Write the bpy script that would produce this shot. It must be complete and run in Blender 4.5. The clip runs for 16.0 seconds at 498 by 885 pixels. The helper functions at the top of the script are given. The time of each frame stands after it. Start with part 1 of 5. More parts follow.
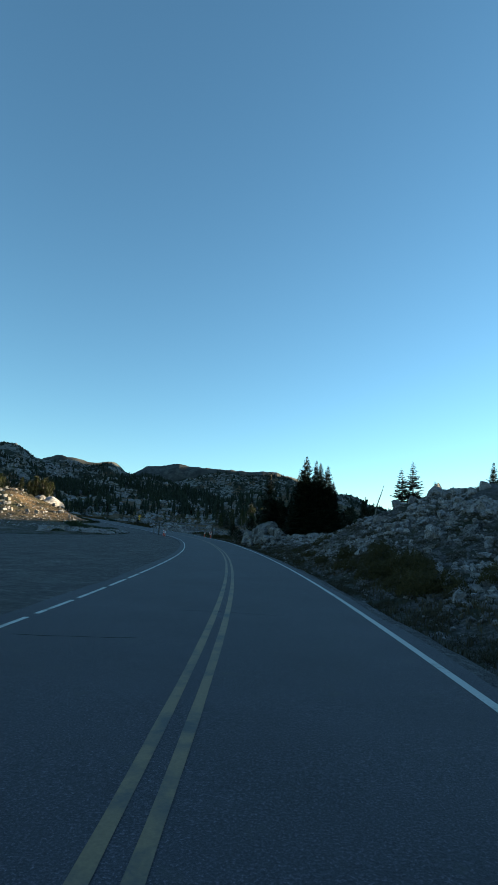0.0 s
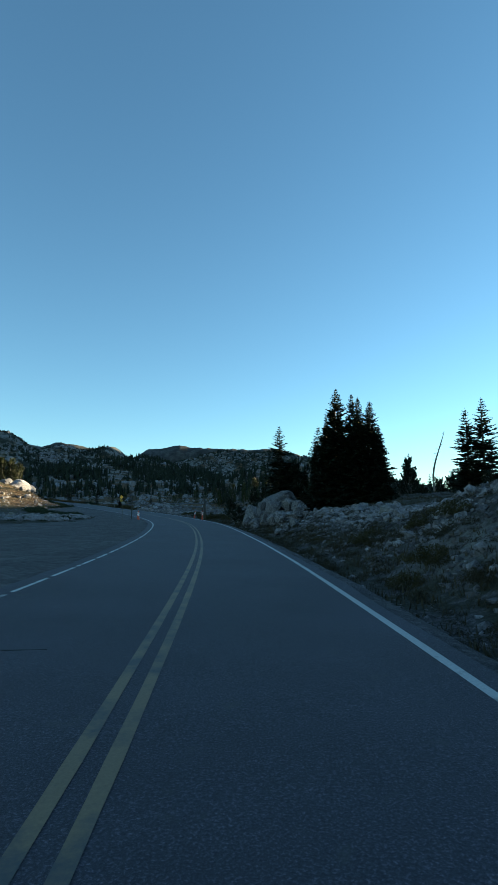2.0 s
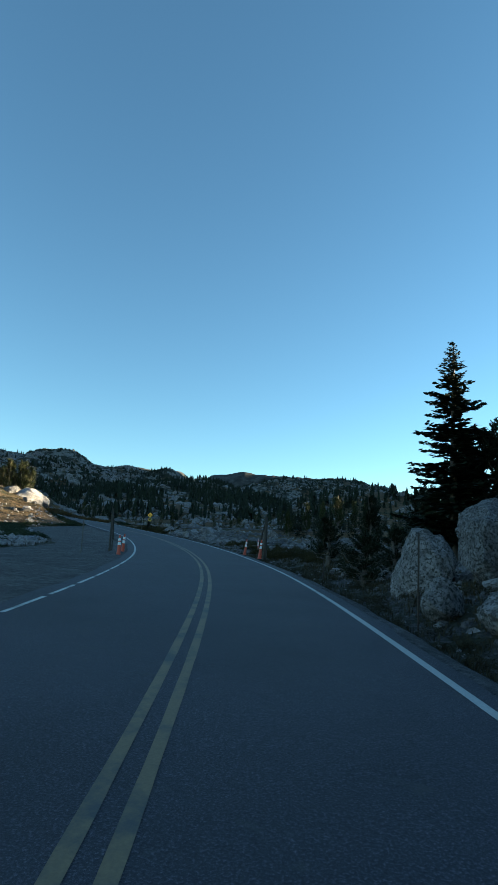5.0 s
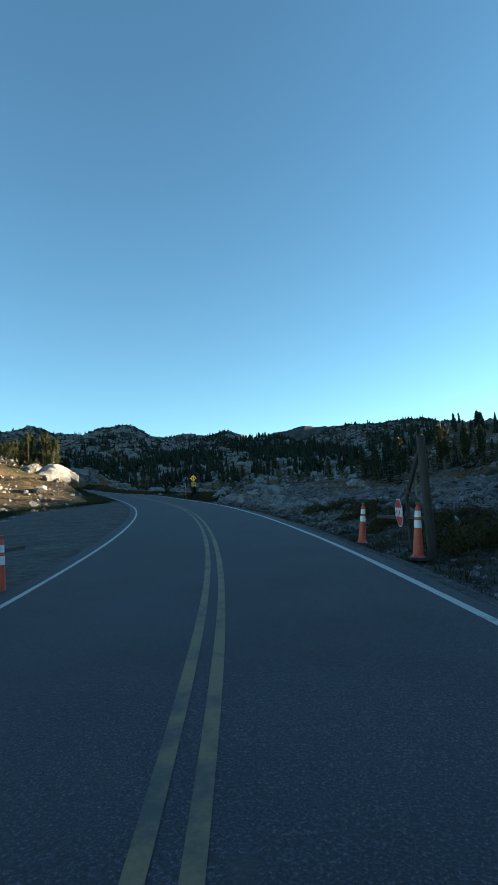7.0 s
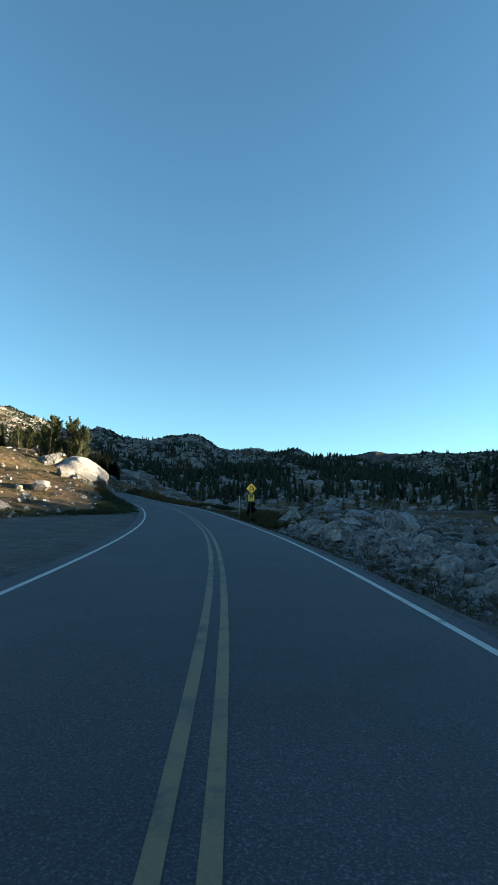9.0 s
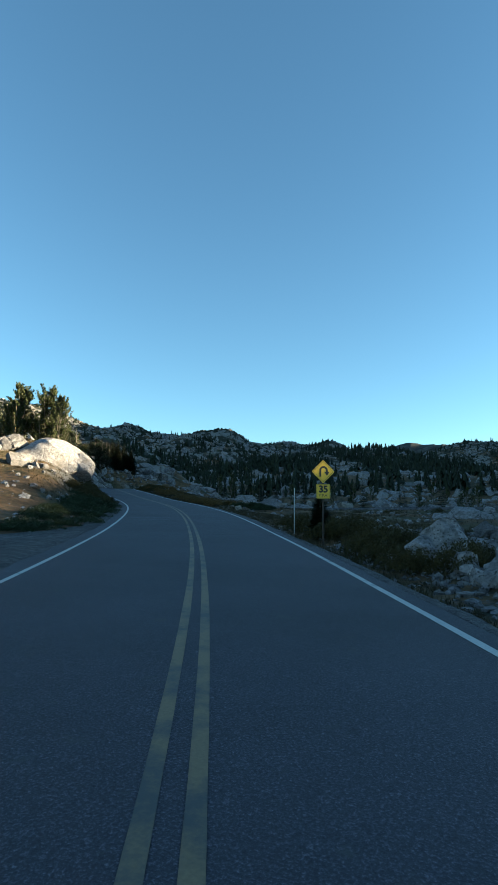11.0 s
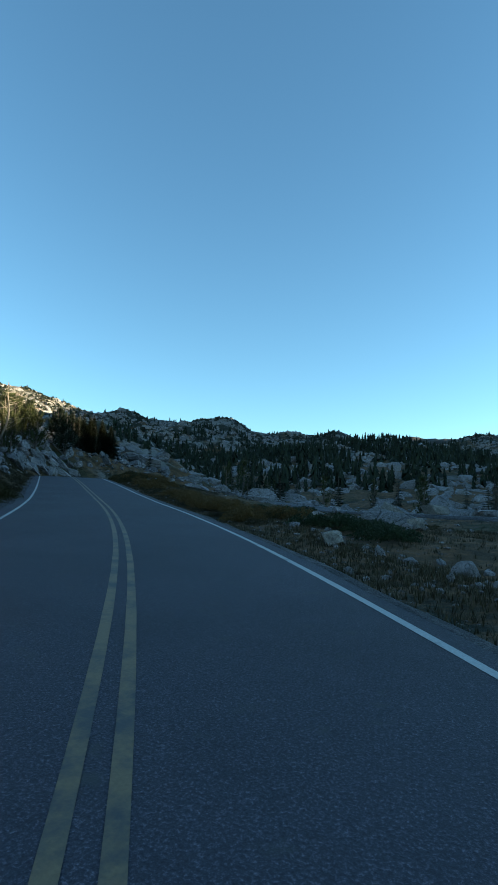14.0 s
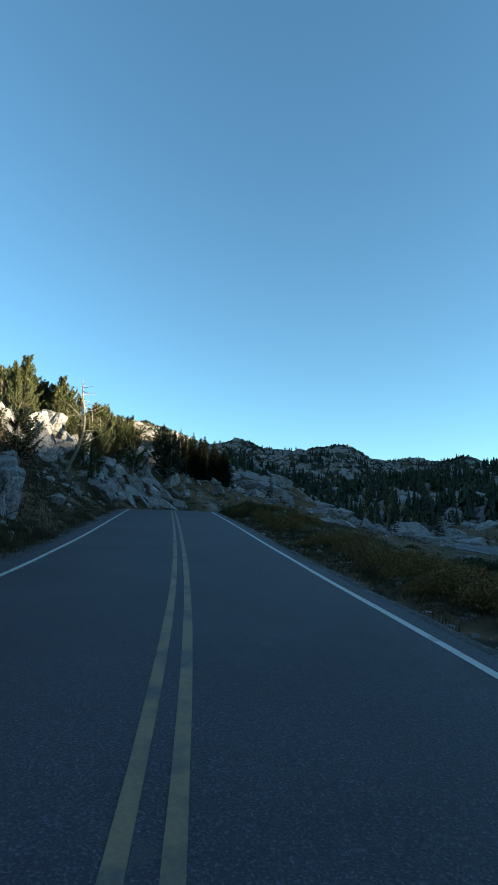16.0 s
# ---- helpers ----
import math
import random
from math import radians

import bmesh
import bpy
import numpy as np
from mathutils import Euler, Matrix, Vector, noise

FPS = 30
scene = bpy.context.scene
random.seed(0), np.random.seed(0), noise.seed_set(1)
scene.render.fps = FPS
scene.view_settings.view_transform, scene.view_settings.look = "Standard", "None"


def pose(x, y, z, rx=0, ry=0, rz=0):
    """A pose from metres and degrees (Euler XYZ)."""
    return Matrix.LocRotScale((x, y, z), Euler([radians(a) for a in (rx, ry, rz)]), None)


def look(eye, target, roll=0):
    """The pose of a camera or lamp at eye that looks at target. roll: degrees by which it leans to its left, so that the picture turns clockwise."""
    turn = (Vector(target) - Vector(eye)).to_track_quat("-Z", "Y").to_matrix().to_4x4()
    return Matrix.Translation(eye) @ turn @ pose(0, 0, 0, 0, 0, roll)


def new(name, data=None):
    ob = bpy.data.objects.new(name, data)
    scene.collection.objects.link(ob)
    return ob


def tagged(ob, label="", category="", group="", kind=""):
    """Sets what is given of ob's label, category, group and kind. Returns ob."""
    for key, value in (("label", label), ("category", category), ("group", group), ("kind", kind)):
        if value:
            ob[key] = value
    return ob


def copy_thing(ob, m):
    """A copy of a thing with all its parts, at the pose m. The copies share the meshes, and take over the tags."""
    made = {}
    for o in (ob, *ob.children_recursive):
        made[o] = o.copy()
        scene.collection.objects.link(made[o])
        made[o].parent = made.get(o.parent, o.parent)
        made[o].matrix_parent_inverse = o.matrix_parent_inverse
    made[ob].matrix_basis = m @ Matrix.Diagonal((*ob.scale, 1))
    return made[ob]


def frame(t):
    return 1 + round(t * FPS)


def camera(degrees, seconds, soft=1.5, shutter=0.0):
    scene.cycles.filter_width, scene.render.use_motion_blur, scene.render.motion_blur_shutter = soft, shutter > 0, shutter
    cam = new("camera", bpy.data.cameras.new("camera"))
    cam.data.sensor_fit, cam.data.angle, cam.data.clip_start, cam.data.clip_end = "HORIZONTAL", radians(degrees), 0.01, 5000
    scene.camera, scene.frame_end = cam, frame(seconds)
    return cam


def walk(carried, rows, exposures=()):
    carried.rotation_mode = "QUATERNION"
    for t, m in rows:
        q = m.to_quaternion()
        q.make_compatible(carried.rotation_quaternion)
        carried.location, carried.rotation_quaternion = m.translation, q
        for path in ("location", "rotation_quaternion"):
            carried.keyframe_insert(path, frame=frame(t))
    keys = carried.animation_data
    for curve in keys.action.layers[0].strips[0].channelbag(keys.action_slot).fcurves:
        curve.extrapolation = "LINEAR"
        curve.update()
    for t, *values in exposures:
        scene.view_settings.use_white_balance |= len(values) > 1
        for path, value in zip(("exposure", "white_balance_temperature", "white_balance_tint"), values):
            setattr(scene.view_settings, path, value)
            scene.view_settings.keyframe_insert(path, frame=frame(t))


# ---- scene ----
# ---------------------------------------------------------------- camera
cam = camera(49.5, 16.0, soft=0.6)

# seconds, x, y, z, yaw, pitch, roll
DRIVE = [
    (0, -0.00, 0.00, 1.70, 0.00, 10.57, 2.81),
    (0.5, 0.21, 6.57, 1.76, -2.05, 9.24, 1.63),
    (1, 0.33, 13.19, 1.82, -1.38, 9.61, 1.66),
    (1.5, 0.36, 19.89, 1.93, -0.12, 8.80, 0.57),
    (2, 0.27, 26.60, 2.03, 0.00, 8.31, -0.06),
    (2.5, 0.08, 33.31, 2.15, 0.80, 9.25, 0.50),
    (3, -0.25, 40.11, 2.25, 4.38, 8.03, 1.64),
    (3.5, -0.77, 46.91, 2.37, 3.25, 7.81, -2.54),
    (4, -1.38, 53.62, 2.53, 2.93, 9.24, -2.46),
    (4.5, -2.06, 60.23, 2.70, 4.04, 10.66, -0.95),
    (5, -2.84, 66.77, 2.89, 7.10, 11.17, 2.71),
    (5.2, -3.19, 69.35, 2.97, 8.49, 11.22, 4.28),
    (7.3, -8.13, 94.73, 3.86, 13.68, 6.52, -4.42),
    (7.4, -8.48, 95.91, 3.90, 13.67, 9.09, -1.56),
    (7.5, -8.84, 97.08, 3.94, 14.55, 9.13, -1.70),
    (7.6, -9.20, 98.26, 3.99, 15.21, 7.57, -1.90),
    (8, -10.69, 102.91, 4.17, 16.46, 7.06, 0.84),
    (8.5, -12.65, 108.64, 4.40, 18.93, 8.69, 1.40),
    (9, -14.73, 114.23, 4.66, 20.62, 8.86, 1.76),
    (9.5, -16.92, 119.72, 4.96, 21.32, 8.91, 1.47),
    (9.7, -17.83, 121.90, 5.06, 21.10, 7.40, -0.35),
    (11.8, -28.76, 144.49, 6.34, 25.00, 8.65, 1.75),
    (12, -29.86, 146.53, 6.46, 24.64, 8.62, 1.55),
    (12.5, -32.65, 151.50, 6.78, 25.81, 9.76, 2.44),
    (13, -35.50, 156.29, 7.08, 24.98, 9.59, 0.58),
    (13.5, -38.42, 160.82, 7.39, 23.54, 8.85, -0.27),
    (14, -41.31, 165.04, 7.75, 23.86, 7.43, 1.72),
    (14.5, -44.07, 168.90, 8.09, 22.64, 8.28, 0.22),
    (15, -46.90, 172.75, 8.38, 27.57, 8.81, 2.24),
    (15.5, -49.83, 176.64, 8.69, 33.22, 10.41, 2.71),
    (16, -52.89, 180.50, 9.02, 36.09, 10.22, 2.09),
]


def aim(x, y, z, yaw, pitch, roll):
    return pose(x, y, z, 90 + pitch, 0, yaw) @ pose(0, 0, 0, 0, 0, roll)


walk(cam, [(t, aim(*row)) for t, *row in DRIVE], [(0.0, 2.62, 5600, -9), (5.0, 2.73, 5580, -9), (9.5, 2.82, 5560, -9), (16.0, 2.92, 5520, -9)])

# ---------------------------------------------------------------- light
SUN_EL, SUN_AZ = 6.5, 66.0   # degrees up, and degrees to the right of +y
world = bpy.data.worlds.new("evening_sky")
scene.world = world
world.use_nodes = True
wn = world.node_tree
sky = wn.nodes.new("ShaderNodeTexSky")
sky.sky_type = 'NISHITA'
sky.sun_disc = False
sky.sun_elevation = radians(SUN_EL)
sky.sun_rotation = radians(SUN_AZ)
sky.altitude = 3000
sky.air_density = 1.25
sky.dust_density = 0.25
sky.ozone_density = 1.75
wn.nodes["Background"].inputs["Strength"].default_value = 0.05
wn.links.new(sky.outputs[0], wn.nodes["Background"].inputs["Color"])

sun_data = bpy.data.lights.new("sun", 'SUN')
sun_data.energy = 5.0
sun_data.angle = radians(0.6)
sun_data.color = (1.0, 0.70, 0.42)
sun = new("sun", sun_data)
sun_dir = Vector((math.sin(radians(SUN_AZ)) * math.cos(radians(SUN_EL)), math.cos(radians(SUN_AZ)) * math.cos(radians(SUN_EL)), math.sin(radians(SUN_EL))))
sun.matrix_world = look(sun_dir * 200, (0, 0, 0))

# ---------------------------------------------------------------- materials
def material(name):
    m = bpy.data.materials.new(name)
    m.use_nodes = True
    return m, m.node_tree, m.node_tree.nodes["Principled BSDF"]


def node(nt, kind, **values):
    n = nt.nodes.new("ShaderNode" + kind)
    for k, v in values.items():
        n.inputs[k.replace("_", " ")].default_value = v
    return n


def coords(nt, scale=1.0, object_space=False):
    tc = nt.nodes.new("ShaderNodeTexCoord")
    geo = nt.nodes.new("ShaderNodeNewGeometry")
    mp = nt.nodes.new("ShaderNodeMapping")
    mp.inputs["Scale"].default_value = (scale, scale, scale)
    nt.links.new(tc.outputs["Object"] if object_space else geo.outputs["Position"], mp.inputs["Vector"])
    return mp.outputs["Vector"]


def noise_of(nt, vec, scale, detail=5.0, rough=0.6):
    n = node(nt, "TexNoise", Scale=scale, Detail=detail, Roughness=rough)
    nt.links.new(vec, n.inputs["Vector"])
    return n.outputs["Fac"]


def node_color(nt, vec, scale):
    n = node(nt, "TexNoise", Scale=scale, Detail=4.0)
    nt.links.new(vec, n.inputs["Vector"])
    return n.outputs["Color"]


def ramp(nt, fac, stops):
    r = nt.nodes.new("ShaderNodeValToRGB")
    e = r.color_ramp.elements
    while len(e) < len(stops):
        e.new(0.5)
    for el, (p, c) in zip(e, stops):
        el.position = p
        el.color = (*c, 1) if len(c) == 3 else c
    nt.links.new(fac, r.inputs["Fac"])
    return r.outputs["Color"]


def mix(nt, fac, a, b, mode='MIX'):
    m = nt.nodes.new("ShaderNodeMix")
    m.data_type, m.blend_type = 'RGBA', mode
    for sock, v in ((m.inputs[0], fac), (m.inputs[6], a), (m.inputs[7], b)):
        if isinstance(v, (int, float)):
            sock.default_value = v
        elif isinstance(v, tuple):
            sock.default_value = (*v, 1)
        else:
            nt.links.new(v, sock)
    return m.outputs[2]


def step(nt, fac, lo, hi):
    m = nt.nodes.new("ShaderNodeMapRange")
    m.inputs["From Min"].default_value, m.inputs["From Max"].default_value = lo, hi
    nt.links.new(fac, m.inputs["Value"])
    return m.outputs["Result"]


def bump(nt, b, height, strength, distance):
    n = nt.nodes.new("ShaderNodeBump")
    n.inputs["Strength"].default_value, n.inputs["Distance"].default_value = strength, distance
    nt.links.new(height, n.inputs["Height"])
    nt.links.new(n.outputs["Normal"], b.inputs["Normal"])


def paint(name, colour, rough=0.5, metal=0.0, vary=0.15, scale=8.0, relief=0.0):
    m, nt, b = material(name)
    v = coords(nt, 1.0)
    n = noise_of(nt, v, scale, 6)
    dark = tuple(c * (1 - vary) for c in colour)
    light = tuple(min(1, c * (1 + vary)) for c in colour)
    nt.links.new(ramp(nt, n, [(0.3, dark), (0.7, light)]), b.inputs["Base Color"])
    b.inputs["Roughness"].default_value, b.inputs["Metallic"].default_value = rough, metal
    if relief:
        bump(nt, b, noise_of(nt, v, scale * 4, 4), 0.5, relief)
    return m


def make_asphalt(name="asphalt", lift=1.0):
    m, nt, b = material(name)
    v = coords(nt)
    grit = noise_of(nt, v, 50, 4, 0.75)
    blotch = noise_of(nt, v, 0.35, 5)
    patch = noise_of(nt, v, 2.2, 4)
    c = ramp(nt, grit, [(p, tuple(lift * k for k in t)) for p, t in ((0.30, (0.013, 0.012, 0.018)), (0.54, (0.034, 0.033, 0.046)), (0.70, (0.130, 0.126, 0.156)))])
    c = mix(nt, step(nt, blotch, 0.35, 0.7), c, (0.62, 0.62, 0.64), 'MULTIPLY')
    c = mix(nt, step(nt, patch, 0.62, 0.75), c, (0.045, 0.045, 0.047))
    nt.links.new(c, b.inputs["Base Color"])
    b.inputs["Roughness"].default_value = 0.72
    b.inputs["Specular IOR Level"].default_value = 0.35
    bump(nt, b, grit, 0.8, 0.010)
    return m


def make_line(name, colour, wear):
    m, nt, b = material(name)
    v = coords(nt)
    grit = noise_of(nt, v, 38, 4, 0.7)
    worn = noise_of(nt, v, 1.3, 6, 0.7)
    c = ramp(nt, grit, [(0.25, tuple(k * 0.65 for k in colour)), (0.7, colour)])
    c = mix(nt, step(nt, worn, wear, wear + 0.16), c, (0.055, 0.054, 0.052))
    nt.links.new(c, b.inputs["Base Color"])
    b.inputs["Roughness"].default_value = 0.65
    bump(nt, b, grit, 0.4, 0.004)
    return m


def make_gravel():
    m, nt, b = material("gravel")
    v = coords(nt)
    vo = node(nt, "TexVoronoi", Scale=26.0)
    nt.links.new(v, vo.inputs["Vector"])
    fine = noise_of(nt, v, 70, 3, 0.7)
    wide = noise_of(nt, v, 0.5, 5)
    c = ramp(nt, fine, [(0.3, (0.040, 0.038, 0.043)), (0.6, (0.115, 0.108, 0.118)), (0.8, (0.32, 0.30, 0.32))])
    c = mix(nt, step(nt, wide, 0.4, 0.65), c, (0.058, 0.056, 0.060))
    stretch = node(nt, "Mapping")
    stretch.inputs["Scale"].default_value = (2.4, 0.22, 1.0)
    stretch.inputs["Rotation"].default_value = (0, 0, radians(-8))
    nt.links.new(v, stretch.inputs["Vector"])
    tracks = noise_of(nt, stretch.outputs["Vector"], 1.0, 5, 0.6)
    c = mix(nt, 0.05, c, ramp(nt, tracks, [(0.36, (0.35, 0.35, 0.36)), (0.5, (0.95, 0.95, 0.95)), (0.66, (1.5, 1.5, 1.5))]), 'MULTIPLY')
    patchy = noise_of(nt, v, 0.85, 7, 0.72)
    c = mix(nt, 0.5, c, ramp(nt, patchy, [(0.36, (0.42, 0.42, 0.43)), (0.5, (0.85, 0.85, 0.85)), (0.64, (1.55, 1.55, 1.52))]), 'MULTIPLY')
    clods = noise_of(nt, v, 5.0, 6, 0.75)
    c = mix(nt, 0.75, c, ramp(nt, clods, [(0.32, (0.18, 0.18, 0.18)), (0.5, (0.85, 0.85, 0.85)), (0.68, (2.0, 1.95, 1.9))]), 'MULTIPLY')
    nt.links.new(c, b.inputs["Base Color"])
    b.inputs["Roughness"].default_value = 0.9
    lumps = noise_of(nt, v, 3.2, 6, 0.7)
    both = nt.nodes.new("ShaderNodeMath")
    both.operation = 'MULTIPLY_ADD'
    both.inputs[1].default_value = 2.5
    nt.links.new(lumps, both.inputs[0])
    nt.links.new(vo.outputs["Distance"], both.inputs[2])
    bump(nt, b, both.outputs[0], 1.0, 0.09)
    return m


def make_earth():
    """Alpine ground: dry grass and heath, stony soil, bare granite on the steep places."""
    m, nt, b = material("alpine_ground")
    v = coords(nt)
    n1, n2 = noise_of(nt, v, 0.09, 6), noise_of(nt, v, 1.1, 6, 0.65)
    n3, n4 = noise_of(nt, v, 9.0, 5, 0.7), noise_of(nt, v, 0.035, 8, 0.62)
    scrub = noise_of(nt, v, 0.22, 7, 0.7)
    grass = ramp(nt, n2, [(0.3, (0.036, 0.029, 0.016)), (0.5, (0.084, 0.056, 0.030)), (0.72, (0.26, 0.148, 0.064))])
    green = ramp(nt, n2, [(0.3, (0.024, 0.027, 0.014)), (0.7, (0.062, 0.060, 0.027))])
    c = mix(nt, step(nt, n1, 0.48, 0.62), grass, green)
    soil = ramp(nt, n3, [(0.3, (0.035, 0.028, 0.023)), (0.7, (0.12, 0.098, 0.083))])
    c = mix(nt, step(nt, n2, 0.56, 0.66), c, soil)
    # grey stony scree soil on the early part of the drive, dry grass further on
    where = nt.nodes.new("ShaderNodeSeparateXYZ")
    at = nt.nodes.new("ShaderNodeNewGeometry")
    nt.links.new(at.outputs["Position"], where.inputs[0])
    scree = ramp(nt, noise_of(nt, v, 7.0, 8, 0.78), [(0.34, (0.014, 0.014, 0.015)), (0.48, (0.052, 0.048, 0.049)), (0.60, (0.115, 0.109, 0.110)), (0.72, (0.21, 0.20, 0.20))])
    moss = ramp(nt, n3, [(0.3, (0.012, 0.014, 0.008)), (0.7, (0.046, 0.043, 0.025))])
    scree = mix(nt, step(nt, noise_of(nt, v, 0.7, 6, 0.7), 0.46, 0.56), scree, moss)
    c = mix(nt, step(nt, where.outputs["Y"], 148, 118), c, scree)
    rock = ramp(nt, n3, [(0.25, (0.07, 0.068, 0.065)), (0.55, (0.18, 0.172, 0.163)), (0.8, (0.30, 0.288, 0.27))])
    geo = nt.nodes.new("ShaderNodeNewGeometry")
    sep = nt.nodes.new("ShaderNodeSeparateXYZ")
    nt.links.new(geo.outputs["True Normal"], sep.inputs[0])
    ma = nt.nodes.new("ShaderNodeMath")
    ma.operation = 'MULTIPLY_ADD'
    ma.inputs[1].default_value, ma.inputs[2].default_value = -0.25, 0.25
    nt.links.new(sep.outputs["Z"], ma.inputs[0])
    ps = nt.nodes.new("ShaderNodeSeparateXYZ")
    nt.links.new(geo.outputs["Position"], ps.inputs[0])
    high = nt.nodes.new("ShaderNodeMapRange")
    for sock, val in zip(("From Min", "From Max", "To Min", "To Max"), (14, 60, 0.0, 0.14)):
        high.inputs[sock].default_value = val
    nt.links.new(ps.outputs["Z"], high.inputs["Value"])
    up = nt.nodes.new("ShaderNodeMath")
    nt.links.new(ma.outputs[0], up.inputs[0])
    nt.links.new(high.outputs["Result"], up.inputs[1])
    ad = nt.nodes.new("ShaderNodeMath")
    nt.links.new(up.outputs[0], ad.inputs[0])
    nt.links.new(n4, ad.inputs[1])
    c = mix(nt, step(nt, ad.outputs[0], 0.62, 0.69), c, rock)
    c = mix(nt, step(nt, scrub, 0.55, 0.62), c, (0.020, 0.022, 0.013))
    cover = nt.nodes.new("ShaderNodeMath")
    cover.operation = 'MULTIPLY'
    nt.links.new(step(nt, noise_of(nt, v, 0.11, 7, 0.68), 0.45, 0.53), cover.inputs[0])
    nt.links.new(step(nt, ps.outputs["Z"], 28, 42), cover.inputs[1])
    c = mix(nt, cover.outputs[0], c, (0.022, 0.024, 0.017))
    tundra = ramp(nt, noise_of(nt, v, 0.02, 8, 0.7), [(0.35, (0.018, 0.021, 0.022)), (0.5, (0.040, 0.043, 0.044)), (0.66, (0.085, 0.086, 0.086))])
    c = mix(nt, step(nt, ps.outputs["Z"], 130, 190), c, tundra)
    nt.links.new(c, b.inputs["Base Color"])
    b.inputs["Roughness"].default_value = 0.95
    b.inputs["Specular IOR Level"].default_value = 0.2
    bump(nt, b, n3, 0.8, 0.12)
    return m


def make_granite(name, tint=(1, 1, 1), joints=0.0, lichen=0.0):
    m, nt, b = material(name)
    v = coords(nt)
    info = nt.nodes.new("ShaderNodeObjectInfo")
    geo = nt.nodes.new("ShaderNodeNewGeometry")
    big, mid, fine = noise_of(nt, v, 0.8, 6, 0.6), noise_of(nt, v, 4.5, 6, 0.68), noise_of(nt, v, 60, 3, 0.7)
    light = tuple(0.36 * t for t in tint)
    c = ramp(nt, mid, [(0.28, tuple(0.07 * t for t in tint)), (0.48, tuple(0.21 * t for t in tint)), (0.7, light)])
    c = mix(nt, step(nt, big, 0.55, 0.72), c, (0.15, 0.128, 0.108))
    c = mix(nt, step(nt, fine, 0.60, 0.68), c, (0.10, 0.098, 0.095))
    wv = node(nt, "TexVoronoi", Scale=2.6)
    nt.links.new(v, wv.inputs["Vector"])
    lich = noise_of(nt, v, 13, 5, 0.75)
    c = mix(nt, step(nt, lich, 0.55 - 0.05 * lichen, 0.62 - 0.06 * lichen), c, (0.045, 0.045, 0.042))
    if lichen:
        patch = noise_of(nt, v, 5.5, 8, 0.78)
        c = mix(nt, step(nt, patch, 0.52, 0.66), c, (0.085, 0.084, 0.08))
    c = mix(nt, step(nt, lich, 0.30, 0.26), c, (0.24, 0.22, 0.14))
    shade = node(nt, "MapRange")
    shade.inputs["To Min"].default_value, shade.inputs["To Max"].default_value = 0.72, 1.12
    nt.links.new(info.outputs["Random"], shade.inputs["Value"])
    sh2 = node(nt, "MapRange")
    sh2.inputs["To Min"].default_value, sh2.inputs["To Max"].default_value = 0.7, 1.1
    nt.links.new(geo.outputs["Random Per Island"], sh2.inputs["Value"])
    c = mix(nt, 1.0, c, shade.outputs["Result"], 'MULTIPLY')
    c = mix(nt, 1.0, c, sh2.outputs["Result"], 'MULTIPLY')
    nt.links.new(c, b.inputs["Base Color"])
    b.inputs["Roughness"].default_value = 0.88
    b.inputs["Specular IOR Level"].default_value = 0.25
    ve = node(nt, "TexVoronoi", Scale=0.8)
    ve.feature = 'DISTANCE_TO_EDGE'
    warp = mix(nt, 0.35, v, node_color(nt, v, 1.7))
    nt.links.new(warp, ve.inputs["Vector"])
    crack = step(nt, ve.outputs["Distance"], 0.0, 0.045)
    if joints:
        filled = mix(nt, step(nt, ve.outputs["Distance"], 0.02 * joints, 0.0), c, (0.028, 0.027, 0.024))
        nt.links.new(filled, b.inputs["Base Color"])
    cr = nt.nodes.new("ShaderNodeMath")
    cr.operation = 'MULTIPLY_ADD'
    cr.inputs[1].default_value = 0.28
    nt.links.new(crack, cr.inputs[0])
    nt.links.new(mid, cr.inputs[2])
    bump(nt, b, cr.outputs[0], 1.0, 0.11)
    return m


def make_leaf(name, dark, light, rough=0.6):
    m, nt, b = material(name)
    v = coords(nt)
    geo = nt.nodes.new("ShaderNodeNewGeometry")
    n = noise_of(nt, v, 1.4, 3)
    r = ramp(nt, geo.outputs["Random Per Island"], [(0.0, dark), (1.0, light)])
    c = mix(nt, step(nt, n, 0.35, 0.7), r, tuple((a + c) / 2 for a, c in zip(dark, light)))
    nt.links.new(c, b.inputs["Base Color"])
    b.inputs["Roughness"].default_value = rough
    b.inputs["Specular IOR Level"].default_value = 0.12
    return m


def make_wood(name, dark, light, grain=14.0):
    m, nt, b = material(name)
    v = coords(nt)
    mp = node(nt, "Mapping")
    mp.inputs["Scale"].default_value = (grain, grain, grain * 0.12)
    nt.links.new(v, mp.inputs["Vector"])
    n = noise_of(nt, mp.outputs["Vector"], 1.6, 6, 0.7)
    nt.links.new(ramp(nt, n, [(0.3, dark), (0.7, light)]), b.inputs["Base Color"])
    b.inputs["Roughness"].default_value = 0.85
    bump(nt, b, n, 0.8, 0.02)
    return m


